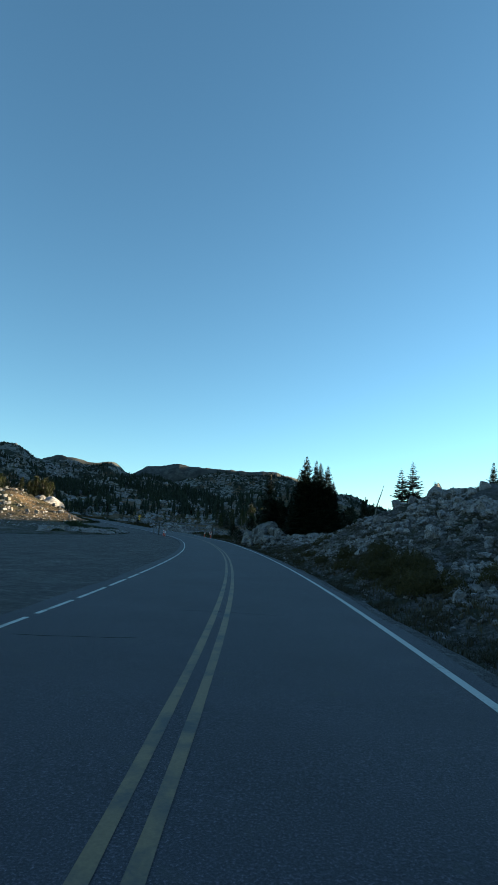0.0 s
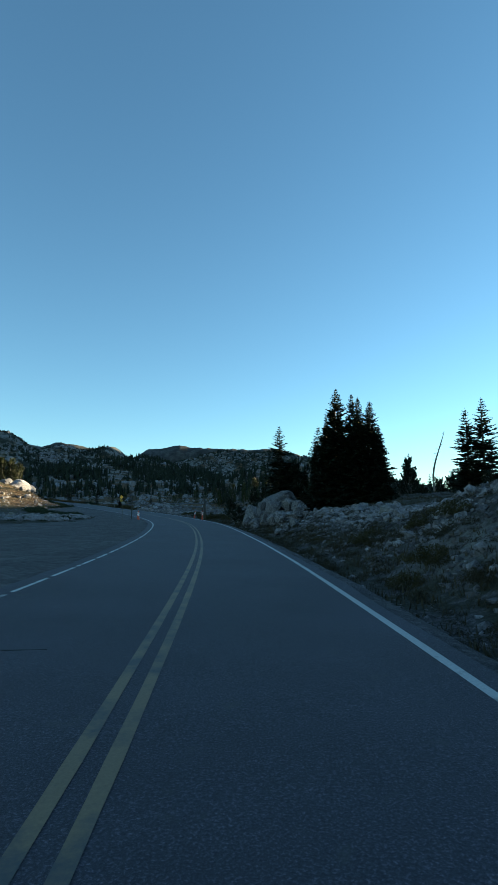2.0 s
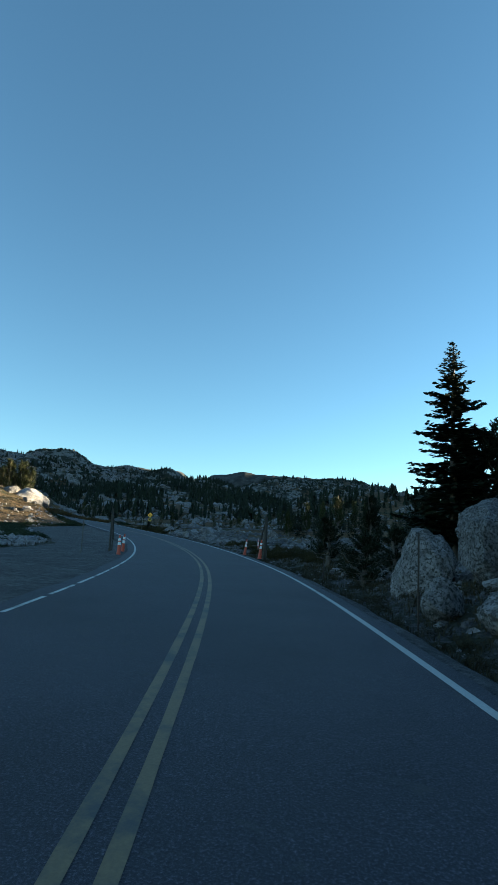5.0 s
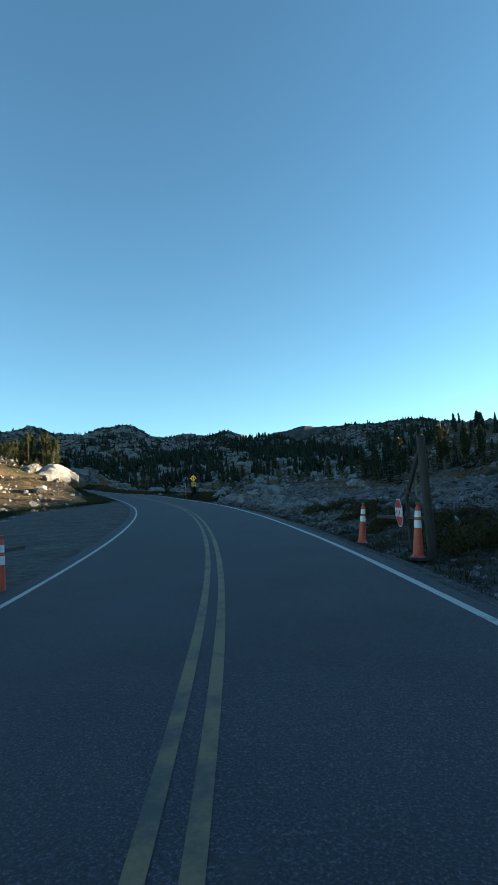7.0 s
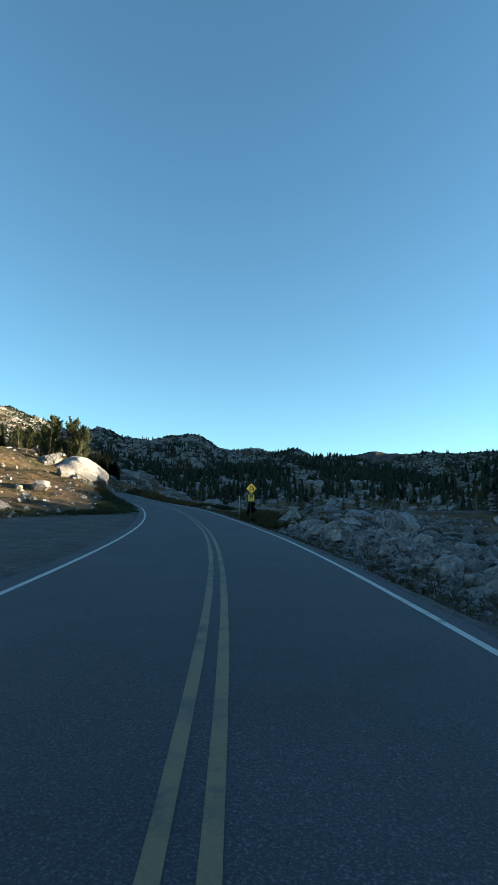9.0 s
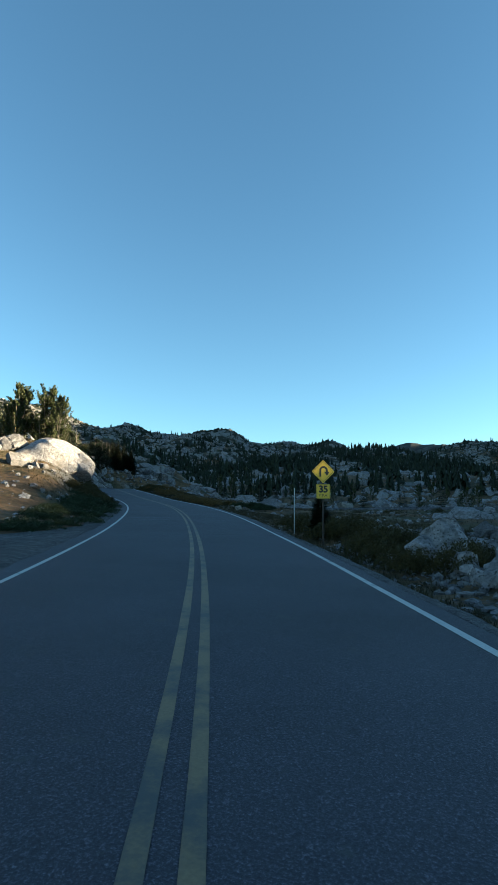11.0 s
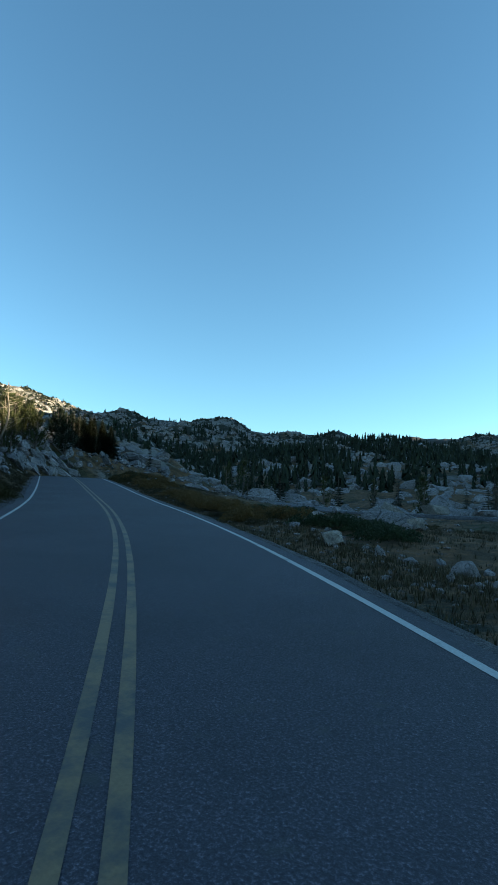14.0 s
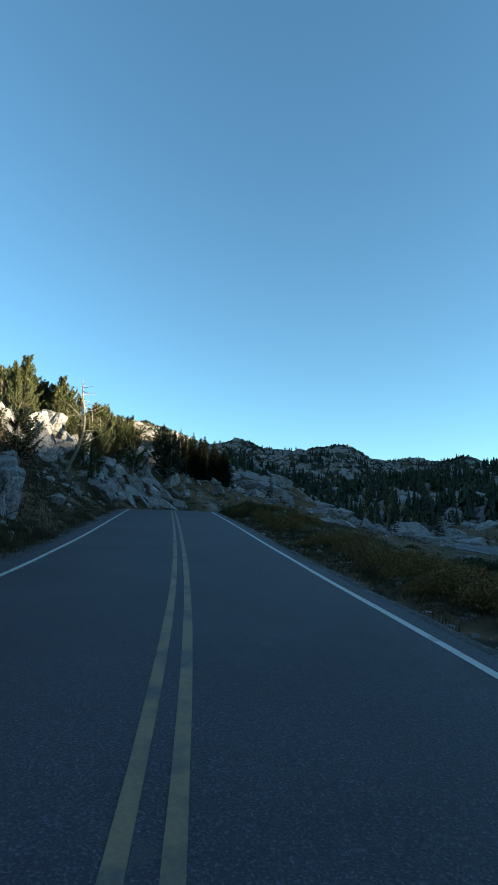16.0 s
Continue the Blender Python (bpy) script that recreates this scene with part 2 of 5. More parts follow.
ASPHALT_PALE = make_asphalt("pale_asphalt", 1.9)
ASPHALT, GRAVEL, EARTH = make_asphalt(lift=1.2), make_gravel(), make_earth()
TAR = paint("tar_seam", (0.012, 0.012, 0.013), 0.9, vary=0.3, scale=20)
TAR.node_tree.nodes["Principled BSDF"].inputs["Specular IOR Level"].default_value = 0.1
WHITE_LINE = make_line("white_road_paint", (0.46, 0.46, 0.45), 0.57)
WHITE_WORN = make_line("worn_white_road_paint", (0.55, 0.55, 0.53), 0.52)
YELLOW_LINE = make_line("yellow_road_paint", (0.190, 0.138, 0.074), 0.46)
GRANITE = make_granite("grey_granite", (1.03, 0.97, 1.0))
GRANITE_DARK = make_granite("dark_granite", (0.66, 0.63, 0.66))
GRANITE_PALE = make_granite("pale_granite", (1.12, 1.07, 1.11), 1.0)
GRANITE_LICHEN = make_granite("lichen_granite", (1.06, 1.0, 1.03), 0.0, 1.0)
GRANITE_WARM = make_granite("tan_granite", (1.05, 0.95, 0.82))
NEEDLES = make_leaf("spruce_needles", (0.010, 0.014, 0.009), (0.026, 0.033, 0.017))
NEEDLES_PINE = make_leaf("pine_needles", (0.020, 0.028, 0.010), (0.060, 0.064, 0.022))
LEAVES = make_leaf("willow_leaves", (0.020, 0.021, 0.009), (0.078, 0.062, 0.024))
LEAVES_YELLOW = make_leaf("yellowing_willow_leaves", (0.034, 0.030, 0.013), (0.18, 0.115, 0.042))
LEAVES_BROWN = make_leaf("heath_leaves", (0.016, 0.016, 0.009), (0.062, 0.048, 0.024))
LEAVES_DARK = make_leaf("juniper_leaves", (0.014, 0.024, 0.012), (0.040, 0.052, 0.024))
GRASS = make_leaf("dry_grass", (0.022, 0.020, 0.011), (0.085, 0.067, 0.036))
BARK = make_wood("conifer_bark", (0.045, 0.036, 0.030), (0.14, 0.115, 0.095))
DEADWOOD = make_wood("weathered_wood", (0.07, 0.06, 0.05), (0.20, 0.175, 0.145), 20)
POST_WOOD = make_wood("post_wood", (0.022, 0.019, 0.017), (0.075, 0.062, 0.05), 18)
STEEL = paint("galvanised_steel", (0.38, 0.39, 0.40), 0.45, 0.8, 0.2, 14)
RUST = paint("brown_steel_post", (0.045, 0.032, 0.026), 0.7, 0.3, 0.35, 25)
ORANGE = paint("orange_plastic", (0.46, 0.070, 0.03), 0.5, 0, 0.18, 9)
REFLECTIVE = paint("white_reflective_band", (0.72, 0.72, 0.70), 0.35, 0, 0.12, 12)
BLACK_RUBBER = paint("black_rubber", (0.02, 0.02, 0.02), 0.75, 0, 0.3, 18)
SIGN_YELLOW = paint("yellow_sign_face", (0.66, 0.43, 0.035), 0.4, 0, 0.10, 5)
SIGN_BLACK = paint("black_sign_ink", (0.012, 0.012, 0.012), 0.5, 0, 0.2, 9)
SIGN_RED = paint("red_sign_face", (0.42, 0.025, 0.03), 0.4, 0, 0.12, 6)
SIGN_WHITE = paint("white_sign_ink", (0.72, 0.72, 0.72), 0.4, 0, 0.08, 9)

# ---------------------------------------------------------------- the road's line and the lie of the land
BEND_U = [-60, *np.arange(0, 188, 12.5), 200, 212, 225, 238, 246, 288, 296, 400]
BEND = [0.0, .00393, .00288, .00187, .00195, .00254, .00225, .00346, .00645, .00635, .00434, .00408, .0042, .00353, .00315, .00495, .0065, .0040, .0010, .0005, 0, -.062, -.062, 0, 0]
RISE_U = [-60, *np.arange(0, 188, 12.5), 192.5, 205, 214, 225, 240, 250, 265, 297, 400]
RISE = [-0.8, 0, .162, .356, .553, .784, 1.076, 1.461, 1.882, 2.304, 2.837, 3.427, 4.046, 4.666, 5.382, 6.225, 7.043, 7.364, 8.20, 8.95, 9.98, 11.33, 11.75, 11.2, 8.4, 7.0]
STEP = 0.5
U = np.arange(-60, 380, STEP)
_turn = np.interp(U, BEND_U, BEND)
_head = np.concatenate([[0], np.cumsum((_turn[1:] + _turn[:-1]) / 2 * STEP)])
_i0 = int(60 / STEP)
HEAD = _head - _head[_i0] - 0.0452
_mid = (HEAD[1:] + HEAD[:-1]) / 2
RX = np.concatenate([[0], np.cumsum(-np.sin(_mid) * STEP)])
RY = np.concatenate([[0], np.cumsum(np.cos(_mid) * STEP)])
RX, RY = RX - RX[_i0] - 0.714, RY - RY[_i0]
_k = np.ones(9) / 9
RZ = np.convolve(np.pad(np.interp(U, RISE_U, RISE), 4, mode="edge"), _k, mode="valid")


def on_road(u, l):
    """x, y and the road's height at u metres along it and l to the right of its yellow lines."""
    h = np.interp(u, U, HEAD)
    return np.interp(u, U, RX) + l * np.cos(h), np.interp(u, U, RY) + l * np.sin(h), np.interp(u, U, RZ)


def road_coords(x, y):
    """u and l of the nearest place on the road, for arrays."""
    x, y = np.atleast_1d(np.asarray(x, float)), np.atleast_1d(np.asarray(y, float))
    u, l = np.empty(len(x)), np.empty(len(x))
    sx, sy, su, sh = RX[::2], RY[::2], U[::2], HEAD[::2]
    for a in range(0, len(x), 20000):
        px, py = x[a:a + 20000], y[a:a + 20000]
        i = ((px[:, None] - sx) ** 2 + (py[:, None] - sy) ** 2).argmin(1)
        dx, dy = px - sx[i], py - sy[i]
        u[a:a + 20000] = su[i] + (-np.sin(sh[i]) * dx + np.cos(sh[i]) * dy)
        l[a:a + 20000] = np.cos(sh[i]) * dx + np.sin(sh[i]) * dy
    return u, l


def _hash(i, j, seed):
    n = (i * 374761393 + j * 668265263 + seed * 982451653) & 0x7FFFFFFF
    n = ((n ^ (n >> 13)) * 1274126177) & 0x7FFFFFFF
    return ((n ^ (n >> 16)) & 0xFFFF) / 65535.0


def vnoise(x, y, seed=0):
    """Smooth value noise, -1 to 1."""
    i, j = np.floor(x).astype(np.int64), np.floor(y).astype(np.int64)
    fx, fy = x - i, y - j
    fx, fy = fx * fx * (3 - 2 * fx), fy * fy * (3 - 2 * fy)
    a, b = _hash(i, j, seed), _hash(i + 1, j, seed)
    c, d = _hash(i, j + 1, seed), _hash(i + 1, j + 1, seed)
    return ((a + (b - a) * fx) * (1 - fy) + (c + (d - c) * fx) * fy) * 2 - 1


def fbm(x, y, octaves=4, seed=0):
    total, amp = 0, 1.0
    for o in range(octaves):
        total = total + amp * vnoise(x * 2 ** o + 13.7 * o, y * 2 ** o - 7.3 * o, seed + o)
        amp *= 0.5
    return total / 1.9


def smooth(a, b, v):
    t = np.clip((v - a) / (b - a), 0, 1)
    return t * t * (3 - 2 * t)


# hills: x, y, height, half-widths across and along, turn in degrees, roughness, flatness of the top
HILLS = [
    (16, 36, 4.9, 7, 15, 3, .25, 1),
    (17, 78, 2.7, 9, 22, 5, .2, 1),
    (-78, 176, 9.4, 14, 26, 20, .2, 1),
    (-97, 206, 9.0, 14, 17, 10, .2, 1),
    (-128, 226, 15, 30, 36, 10, .22, 1),
    (-255, 372, 40, 60, 55, 30, .25, 1),
    (-455, 535, 94, 85, 100, 20, .15, 1),
    (-315, 590, 66, 90, 50, 20, .17, 1),
    (-290, 790, 76, 110, 80, 0, .2, 1),
    (-125, 600, 39, 75, 120, 0, .15, 1),
    (-90, 400, 12, 80, 60, 0, .3, 1),
    (15, 960, 88, 170, 120, 0, .15, 1),
    (-930, 2950, 355, 260, 300, 0, .09, 3),
    (-120, 3300, 380, 560, 320, 0, .04, 3),
    (30, 355, 21, 40, 40, 0, .08, 1),
    (-115, 270, 13, 12, 9, 30, .25, 1),
    (-390, 800, 98, 70, 60, 0, .1, 1),
    (-205, 805, 64, 38, 50, 0, .12, 1),
    (-348, 566, 40, 25, 30, 0, .1, 1),
    (-510, 3150, 250, 150, 250, 0, .04, 2),
    (-700, 3150, 285, 170, 250, 0, .05, 2),
]
# a long ridge added out of view to the east, shaped to keep the evening sun off the valley: y along it and its crest's
# height
SHADE_RIDGE_Y = [-300, -60, 50, 118, 166, 216, 240, 256, 270, 287, 294, 309, 315, 363, 379, 449, 489, 531, 600, 667, 839, 975, 1000, 1282, 1600, 2400]
SHADE_RIDGE_Z = [0, 6, 12, 22, 27, 32, 32.8, 34.2, 39, 42.3, 44, 47.5, 50, 61, 66, 75, 82, 96, 119, 141, 180, 218, 223, 276, 290, 120]
FLOOR_Y = [-4000, -200, 0, 100, 150, 190, 260, 330, 450, 700, 1500, 5000]
FLOOR_Z = [-20, -3, -0.3, 2.2, 4.6, 6.6, 7.2, 13, 22, 30, 40, 60]


def pullout(u):
    """How far the gravel beside the left lane reaches from its white line."""
    return np.interp(u, [-60, 60, 80, 87, 92, 100, 106, 112, 120, 135, 150, 156, 160, 163, 166], [25, 25, 25, 17, 12, 8.5, 6, 5, 7, 10, 10, 6.5, 3.5, 1.0, 0])


def natural(x, y):
    base = np.interp(y, FLOOR_Y, FLOOR_Z)
    up = np.zeros_like(base)
    for hx, hy, top, sx, sy, turn, rough, flat in HILLS:
        c, s = math.cos(radians(turn)), math.sin(radians(turn))
        dx, dy = x - hx, y - hy
        p, q = (c * dx + s * dy) / sx, (-s * dx + c * dy) / sy
        g = np.exp(-0.5 * (p * p + q * q) ** flat)
        w = min(sx, sy)
        n = fbm(x / (w * 0.55), y / (w * 0.55), 5, int(top) % 17)
        up = up + (top * g * (1 + rough * n)) ** 3
    # the added, unseen ridge that blocks the sun
    crest = np.interp(y, SHADE_RIDGE_Y, SHADE_RIDGE_Z) - base
    side = (x - 0.55 * y - 40) / np.clip(9 + 0.03 * y, 6, 60)
    up = up + np.maximum(crest * np.exp(-0.5 * side * side), 0) ** 3
    return base + np.cbrt(up)


def ground(x, y, near=True):
    x, y = np.atleast_1d(np.asarray(x, float)), np.atleast_1d(np.asarray(y, float))
    z = natural(x, y)
    far = np.hypot(x + 40, y - 120)
    z = z + fbm(x / 9, y / 9, 4, 5) * np.clip(0.35 + far * 0.004, 0, 2.5)
    close = (np.abs(x + 40) < 160) & (y > -70) & (y < 320)
    if near and close.any():
        u, l = road_coords(x[close], y[close])
        zr = np.interp(u, U, RZ)
        nat = z[close]
        edge = np.where(l > 0, 3.6, 4.1 + pullout(u))
        d = np.abs(l) - edge
        reach = np.where(l > 0, 6.0, 7.0)
        w = smooth(0.4, reach, d)
        dip = -0.30 * np.exp(-((d - 1.6) / 1.1) ** 2) * (l > 0)
        bed = zr - 0.10 - 0.25 * smooth(1.0, -1.5, d) + dip + fbm(x[close] / 1.7, y[close] / 1.7, 3, 9) * 0.10 * smooth(0.2, 1.5, d)
        z[close] = bed * (1 - w) + nat * w
    return z


def ground_at(x, y):
    return float(ground([x], [y])[0])

# ---------------------------------------------------------------- building tools
rng = np.random.default_rng(7)


class Shape:
    """Gathers vertices and faces of one mesh."""

    def __init__(self):
        self.v, self.f, self.n = [], [], 0

    def add(self, verts, faces):
        verts = np.asarray(verts, float)
        self.v.append(verts)
        self.f.extend([tuple(int(i) + self.n for i in f) for f in faces])
        self.n += len(verts)

    def quads(self, corners):
        """corners: n x 4 x 3, each quad an island of its own."""
        c = np.asarray(corners, float)
        n, k = c.shape[0], c.shape[1]
        idx = (np.arange(n * k) + self.n).reshape(n, k)
        self.v.append(c.reshape(-1, 3))
        self.f.extend(map(tuple, idx.tolist()))
        self.n += n * k

    def tube(self, points, radii, sides=7, caps=True):
        points = [Vector(p) for p in points]
        rings = []
        for i, (p, r) in enumerate(zip(points, radii)):
            way = (points[min(i + 1, len(points) - 1)] - points[max(i - 1, 0)]).normalized()
            q = way.to_track_quat('Z', 'Y')
            rings.append([p + q @ Vector((math.cos(a) * r, math.sin(a) * r, 0)) for a in (2 * math.pi * k / sides for k in range(sides))])
        verts = [tuple(v) for ring in rings for v in ring]
        faces = [(i * sides + k, i * sides + (k + 1) % sides, (i + 1) * sides + (k + 1) % sides, (i + 1) * sides + k)
                 for i in range(len(points) - 1) for k in range(sides)]
        if caps:
            faces += [tuple(range(sides))[::-1], tuple((len(points) - 1) * sides + k for k in range(sides))]
        self.add(verts, faces)

    def box(self, lo, hi, m=None):
        (a, b, c), (d, e, f) = lo, hi
        vs = [(a, b, c), (d, b, c), (d, e, c), (a, e, c), (a, b, f), (d, b, f), (d, e, f), (a, e, f)]
        if m is not None:
            vs = [tuple(m @ Vector(v)) for v in vs]
        self.add(vs, [(0, 3, 2, 1), (4, 5, 6, 7), (0, 1, 5, 4), (1, 2, 6, 5), (2, 3, 7, 6), (3, 0, 4, 7)])

    def mesh(self, name, mat, smooth_angle=None):
        me = bpy.data.meshes.new(name)
        me.from_pydata(np.concatenate(self.v).tolist() if self.v else [], [], self.f)
        me.materials.append(mat)
        if smooth_angle is not None:
            me.shade_smooth()
            me.set_sharp_from_angle(angle=radians(smooth_angle))
        me.update()
        return me


def part(name, shape, mat, parent=None, label="", smooth_angle=None, kind=""):
    me = shape if isinstance(shape, bpy.types.Mesh) else shape.mesh(name, mat, smooth_angle)
    ob = new(name, me)
    ob.parent = parent
    return tagged(ob, label, kind=kind)


def thing(name, label, category, group="", kind="", m=None):
    ob = new(name)
    ob.empty_display_size = 0.2
    if m is not None:
        ob.matrix_basis = m
    return tagged(ob, label, category, group, kind)


# ---------------------------------------------------------------- the ground, one sheet to the horizon
def spread(lo, hi, fine, far_lo, far_hi, grow=1.09):
    mid = list(np.arange(lo, hi, fine))
    up, s = [hi], fine
    while up[-1] < far_hi:
        s *= grow
        up.append(up[-1] + s)
    down, s = [], fine
    p = lo
    while p > far_lo:
        s *= grow
        p -= s
        down.append(p)
    return np.array(down[::-1] + mid + up)


def grid_mesh(xs, ys, z):
    nx, ny = len(xs), len(ys)
    gx, gy = np.meshgrid(xs, ys)
    v = np.stack([gx.ravel(), gy.ravel(), z.ravel()], 1)
    i = np.arange((ny - 1) * nx).reshape(ny - 1, nx)[:, :-1].ravel()
    f = np.stack([i, i + 1, i + nx + 1, i + nx], 1)
    me = bpy.data.meshes.new("ground")
    me.vertices.add(len(v))
    me.vertices.foreach_set("co", v.ravel())
    me.loops.add(len(f) * 4)
    me.loops.foreach_set("vertex_index", f.ravel())
    me.polygons.add(len(f))
    me.polygons.foreach_set("loop_start", np.arange(0, len(f) * 4, 4))
    me.update()
    me.validate()
    return me


GX = spread(-120, 45, 0.8, -4300, 4300, 1.035)
GY = spread(-25, 270, 0.8, -4000, 4700, 1.035)
_gx, _gy = np.meshgrid(GX, GY)
_gz = ground(_gx.ravel(), _gy.ravel())
_r = np.hypot(_gx.ravel() + 30, _gy.ravel() - 120)
_gz = _gz + fbm(_gx.ravel() / 45, _gy.ravel() / 45, 5, 31) * np.clip((_r - 180) * 0.02, 0, 9)
ground_mesh = grid_mesh(GX, GY, _gz.reshape(_gx.shape))
ground_mesh.materials.append(EARTH)
ground_mesh.shade_smooth()
land = tagged(new("ground", ground_mesh), "dry alpine meadow and rocky hills rising to far ridges", "ground", kind="structure")


def land_z(x, y):
    """The height of the ground's sheet itself, between its corners."""
    i, j = np.clip(np.searchsorted(GX, x) - 1, 0, len(GX) - 2), np.clip(np.searchsorted(GY, y) - 1, 0, len(GY) - 2)
    g = _gz.reshape(_gx.shape)
    a, b = (x - GX[i]) / (GX[i + 1] - GX[i]), (y - GY[j]) / (GY[j + 1] - GY[j])
    return (g[j, i] * (1 - a) + g[j, i + 1] * a) * (1 - b) + (g[j + 1, i] * (1 - a) + g[j + 1, i + 1] * a) * b


# ---------------------------------------------------------------- the road
def strip(us, ls, lift, wobble=0.0, seed=0, fall=0.0):
    """A band along the road; ls: offsets to the right, one row or one for each u."""
    us = np.asarray(us, float)
    ls = np.asarray(ls, float)
    if ls.ndim == 1:
        ls = np.tile(ls, (len(us), 1))
    uu = np.repeat(us[:, None], ls.shape[1], 1)
    x, y, z = on_road(uu.ravel(), ls.ravel())
    z = z + (np.asarray(lift) if np.ndim(lift) == 0 else np.tile(np.asarray(lift, float), len(us)))
    z = z - 0.006 * np.abs(ls.ravel())
    if wobble:
        z = z + fbm(x / 0.8, y / 0.8, 4, seed) * wobble
    k, n = ls.shape[1], len(us)
    s = Shape()
    s.add(np.stack([x, y, z], 1), [(i * k + j, i * k + j + 1, (i + 1) * k + j + 1, (i + 1) * k + j) for i in range(n - 1) for j in range(k - 1)])
    return s


ROAD_U = np.arange(-40, 372, 1.0)
edge_r = 3.72 + 0.07 * vnoise(ROAD_U / 1.3, ROAD_U * 0, 3)
edge_l = -4.15 + 0.09 * vnoise(ROAD_U / 1.7, ROAD_U * 0, 4)
cross = np.stack([edge_l - 0.05, edge_l] + [np.full(len(ROAD_U), l) for l in (-3.0, -1.5, 0, 1.5, 3.0)] + [edge_r, edge_r + 0.05], 1)
road = tagged(new("road", strip(ROAD_U, cross, [-0.14, 0, 0, 0, 0, 0, 0, 0, -0.14]).mesh("road", ASPHALT, 40)),
              "worn dark grey asphalt two-lane mountain road", "road", kind="structure")


def line(name, u0, u1, l, width, mat, label):
    us = np.arange(u0, u1 + 0.01, 0.5)
    jit = 0.004 * vnoise(us / 0.9, us * 0, int(abs(l) * 50) + 5)
    ls = np.stack([l - width / 2 + jit, l + width / 2 - jit], 1)
    return part(name, strip(us, ls, 0.005), mat, road, label)


line("white_edge_line", -30, 370, 3.35, 0.13, WHITE_LINE, "solid white painted edge line, worn")
line("white_edge_line", 96, 370, -3.62, 0.12, WHITE_LINE, "solid white painted edge line, worn")
line("yellow_centre_line", -30, 370, -0.135, 0.12, YELLOW_LINE, "solid yellow painted centre line, worn")
line("yellow_centre_line", -30, 370, 0.135, 0.12, YELLOW_LINE, "solid yellow painted centre line, worn")
u = -8.0
while u < 95:
    length = 1.9 + 0.8 * rng.random()
    us = np.array([u, u + length * 0.5, u + length])
    part("dash", strip(us, [-3.68, -3.57], 0.005), WHITE_WORN, road)
    u += length + 0.35 + 0.25 * rng.random()


def seam(u, l0, l1, wide, slant):
    ls = np.linspace(l0, l1, 30)
    uu = u + slant * (ls - l0) + 0.12 * fbm(ls / 1.4, ls * 0 + u, 4, 6)
    w = wide * (0.6 + 0.5 * np.abs(vnoise(ls * 3, ls * 0, 8)))
    v = []
    for side in (-1, 1):
        x, y, z = on_road(uu + side * w / 2, ls)
        v.append(np.stack([x, y, z + 0.003 - 0.006 * np.abs(ls)], 1))
    s = Shape()
    s.add(np.concatenate(v), [(i, i + 1, 31 + i, 30 + i) for i in range(29)])
    part("tar_seam", s, TAR, road, "dark tar-filled crack")


# u, from, to, width, slant
SEAMS = [(161.1, -0.6, 3.6, 0.055, 0.02), (159.4, -3.4, -0.6, 0.02, 0.6), (9.0, -3.2, -1.2, 0.045, 0.05), (12.6, -0.9, 1.3, 0.035, -0.06), (33.5, -2.8, -1.3, 0.035, 0.04)]
for row in SEAMS:
    seam(*row)

for u0 in (169.6, 171.3):
    part("patch_band", strip(np.array([u0, u0 + 0.12, u0 + 0.24]), np.linspace(-4.0, 3.6, 12), 0.003), ASPHALT_PALE, road, "pale worn patch across the lanes")

# gravel shoulders and the pull-outs on the left
us = np.arange(-40, 372, 0.8)
er = np.interp(us, ROAD_U, edge_r)
sh = np.stack([er - 0.25] + [er + d + 0.12 * vnoise(us / 2.0, us * 0 + d, 11) * min(1, d) for d in (0.12, 0.3, 0.46, 0.64, 0.9)], 1)
tagged(new("shoulder_right", strip(us, sh, [-0.10, -0.025, -0.05, -0.10, -0.20, -0.42], 0.035, 21).mesh("shoulder", GRAVEL, 60)),
       "narrow grey gravel shoulder beside the asphalt", "shoulder", kind="structure")
el = np.interp(us, ROAD_U, edge_l)
reach = pullout(us)
cols = [el + 0.25]
for k in range(1, 17):
    cols.append(el - 0.15 - (0.9 + reach) * (k / 16.0) + 0.25 * vnoise(us / 2.5, us * 0 + k, 12) * (k > 12))
lift = [-0.10, -0.025] + [-0.03] * 12 + [-0.06, -0.14, -0.40]
tagged(new("shoulder_left", strip(us, np.stack(cols, 1)[:, ::-1], lift[::-1], 0.06, 22).mesh("shoulder", GRAVEL, 60)),
       "grey gravel pull-out and shoulder beside the lane", "pull-out", kind="structure")


def place(u, l):
    x, y, _ = on_road(u, l)
    return float(x), float(y), ground_at(float(x), float(y))


# ---------------------------------------------------------------- rocks
def ico(level):
    bm = bmesh.new()
    bmesh.ops.create_icosphere(bm, subdivisions=level, radius=1.0)
    v = np.array([tuple(p.co) for p in bm.verts])
    f = [tuple(p.index for p in q.verts) for q in bm.faces]
    bm.free()
    return v, f


ICO = {k: ico(k) for k in (1, 2, 3, 4, 5)}


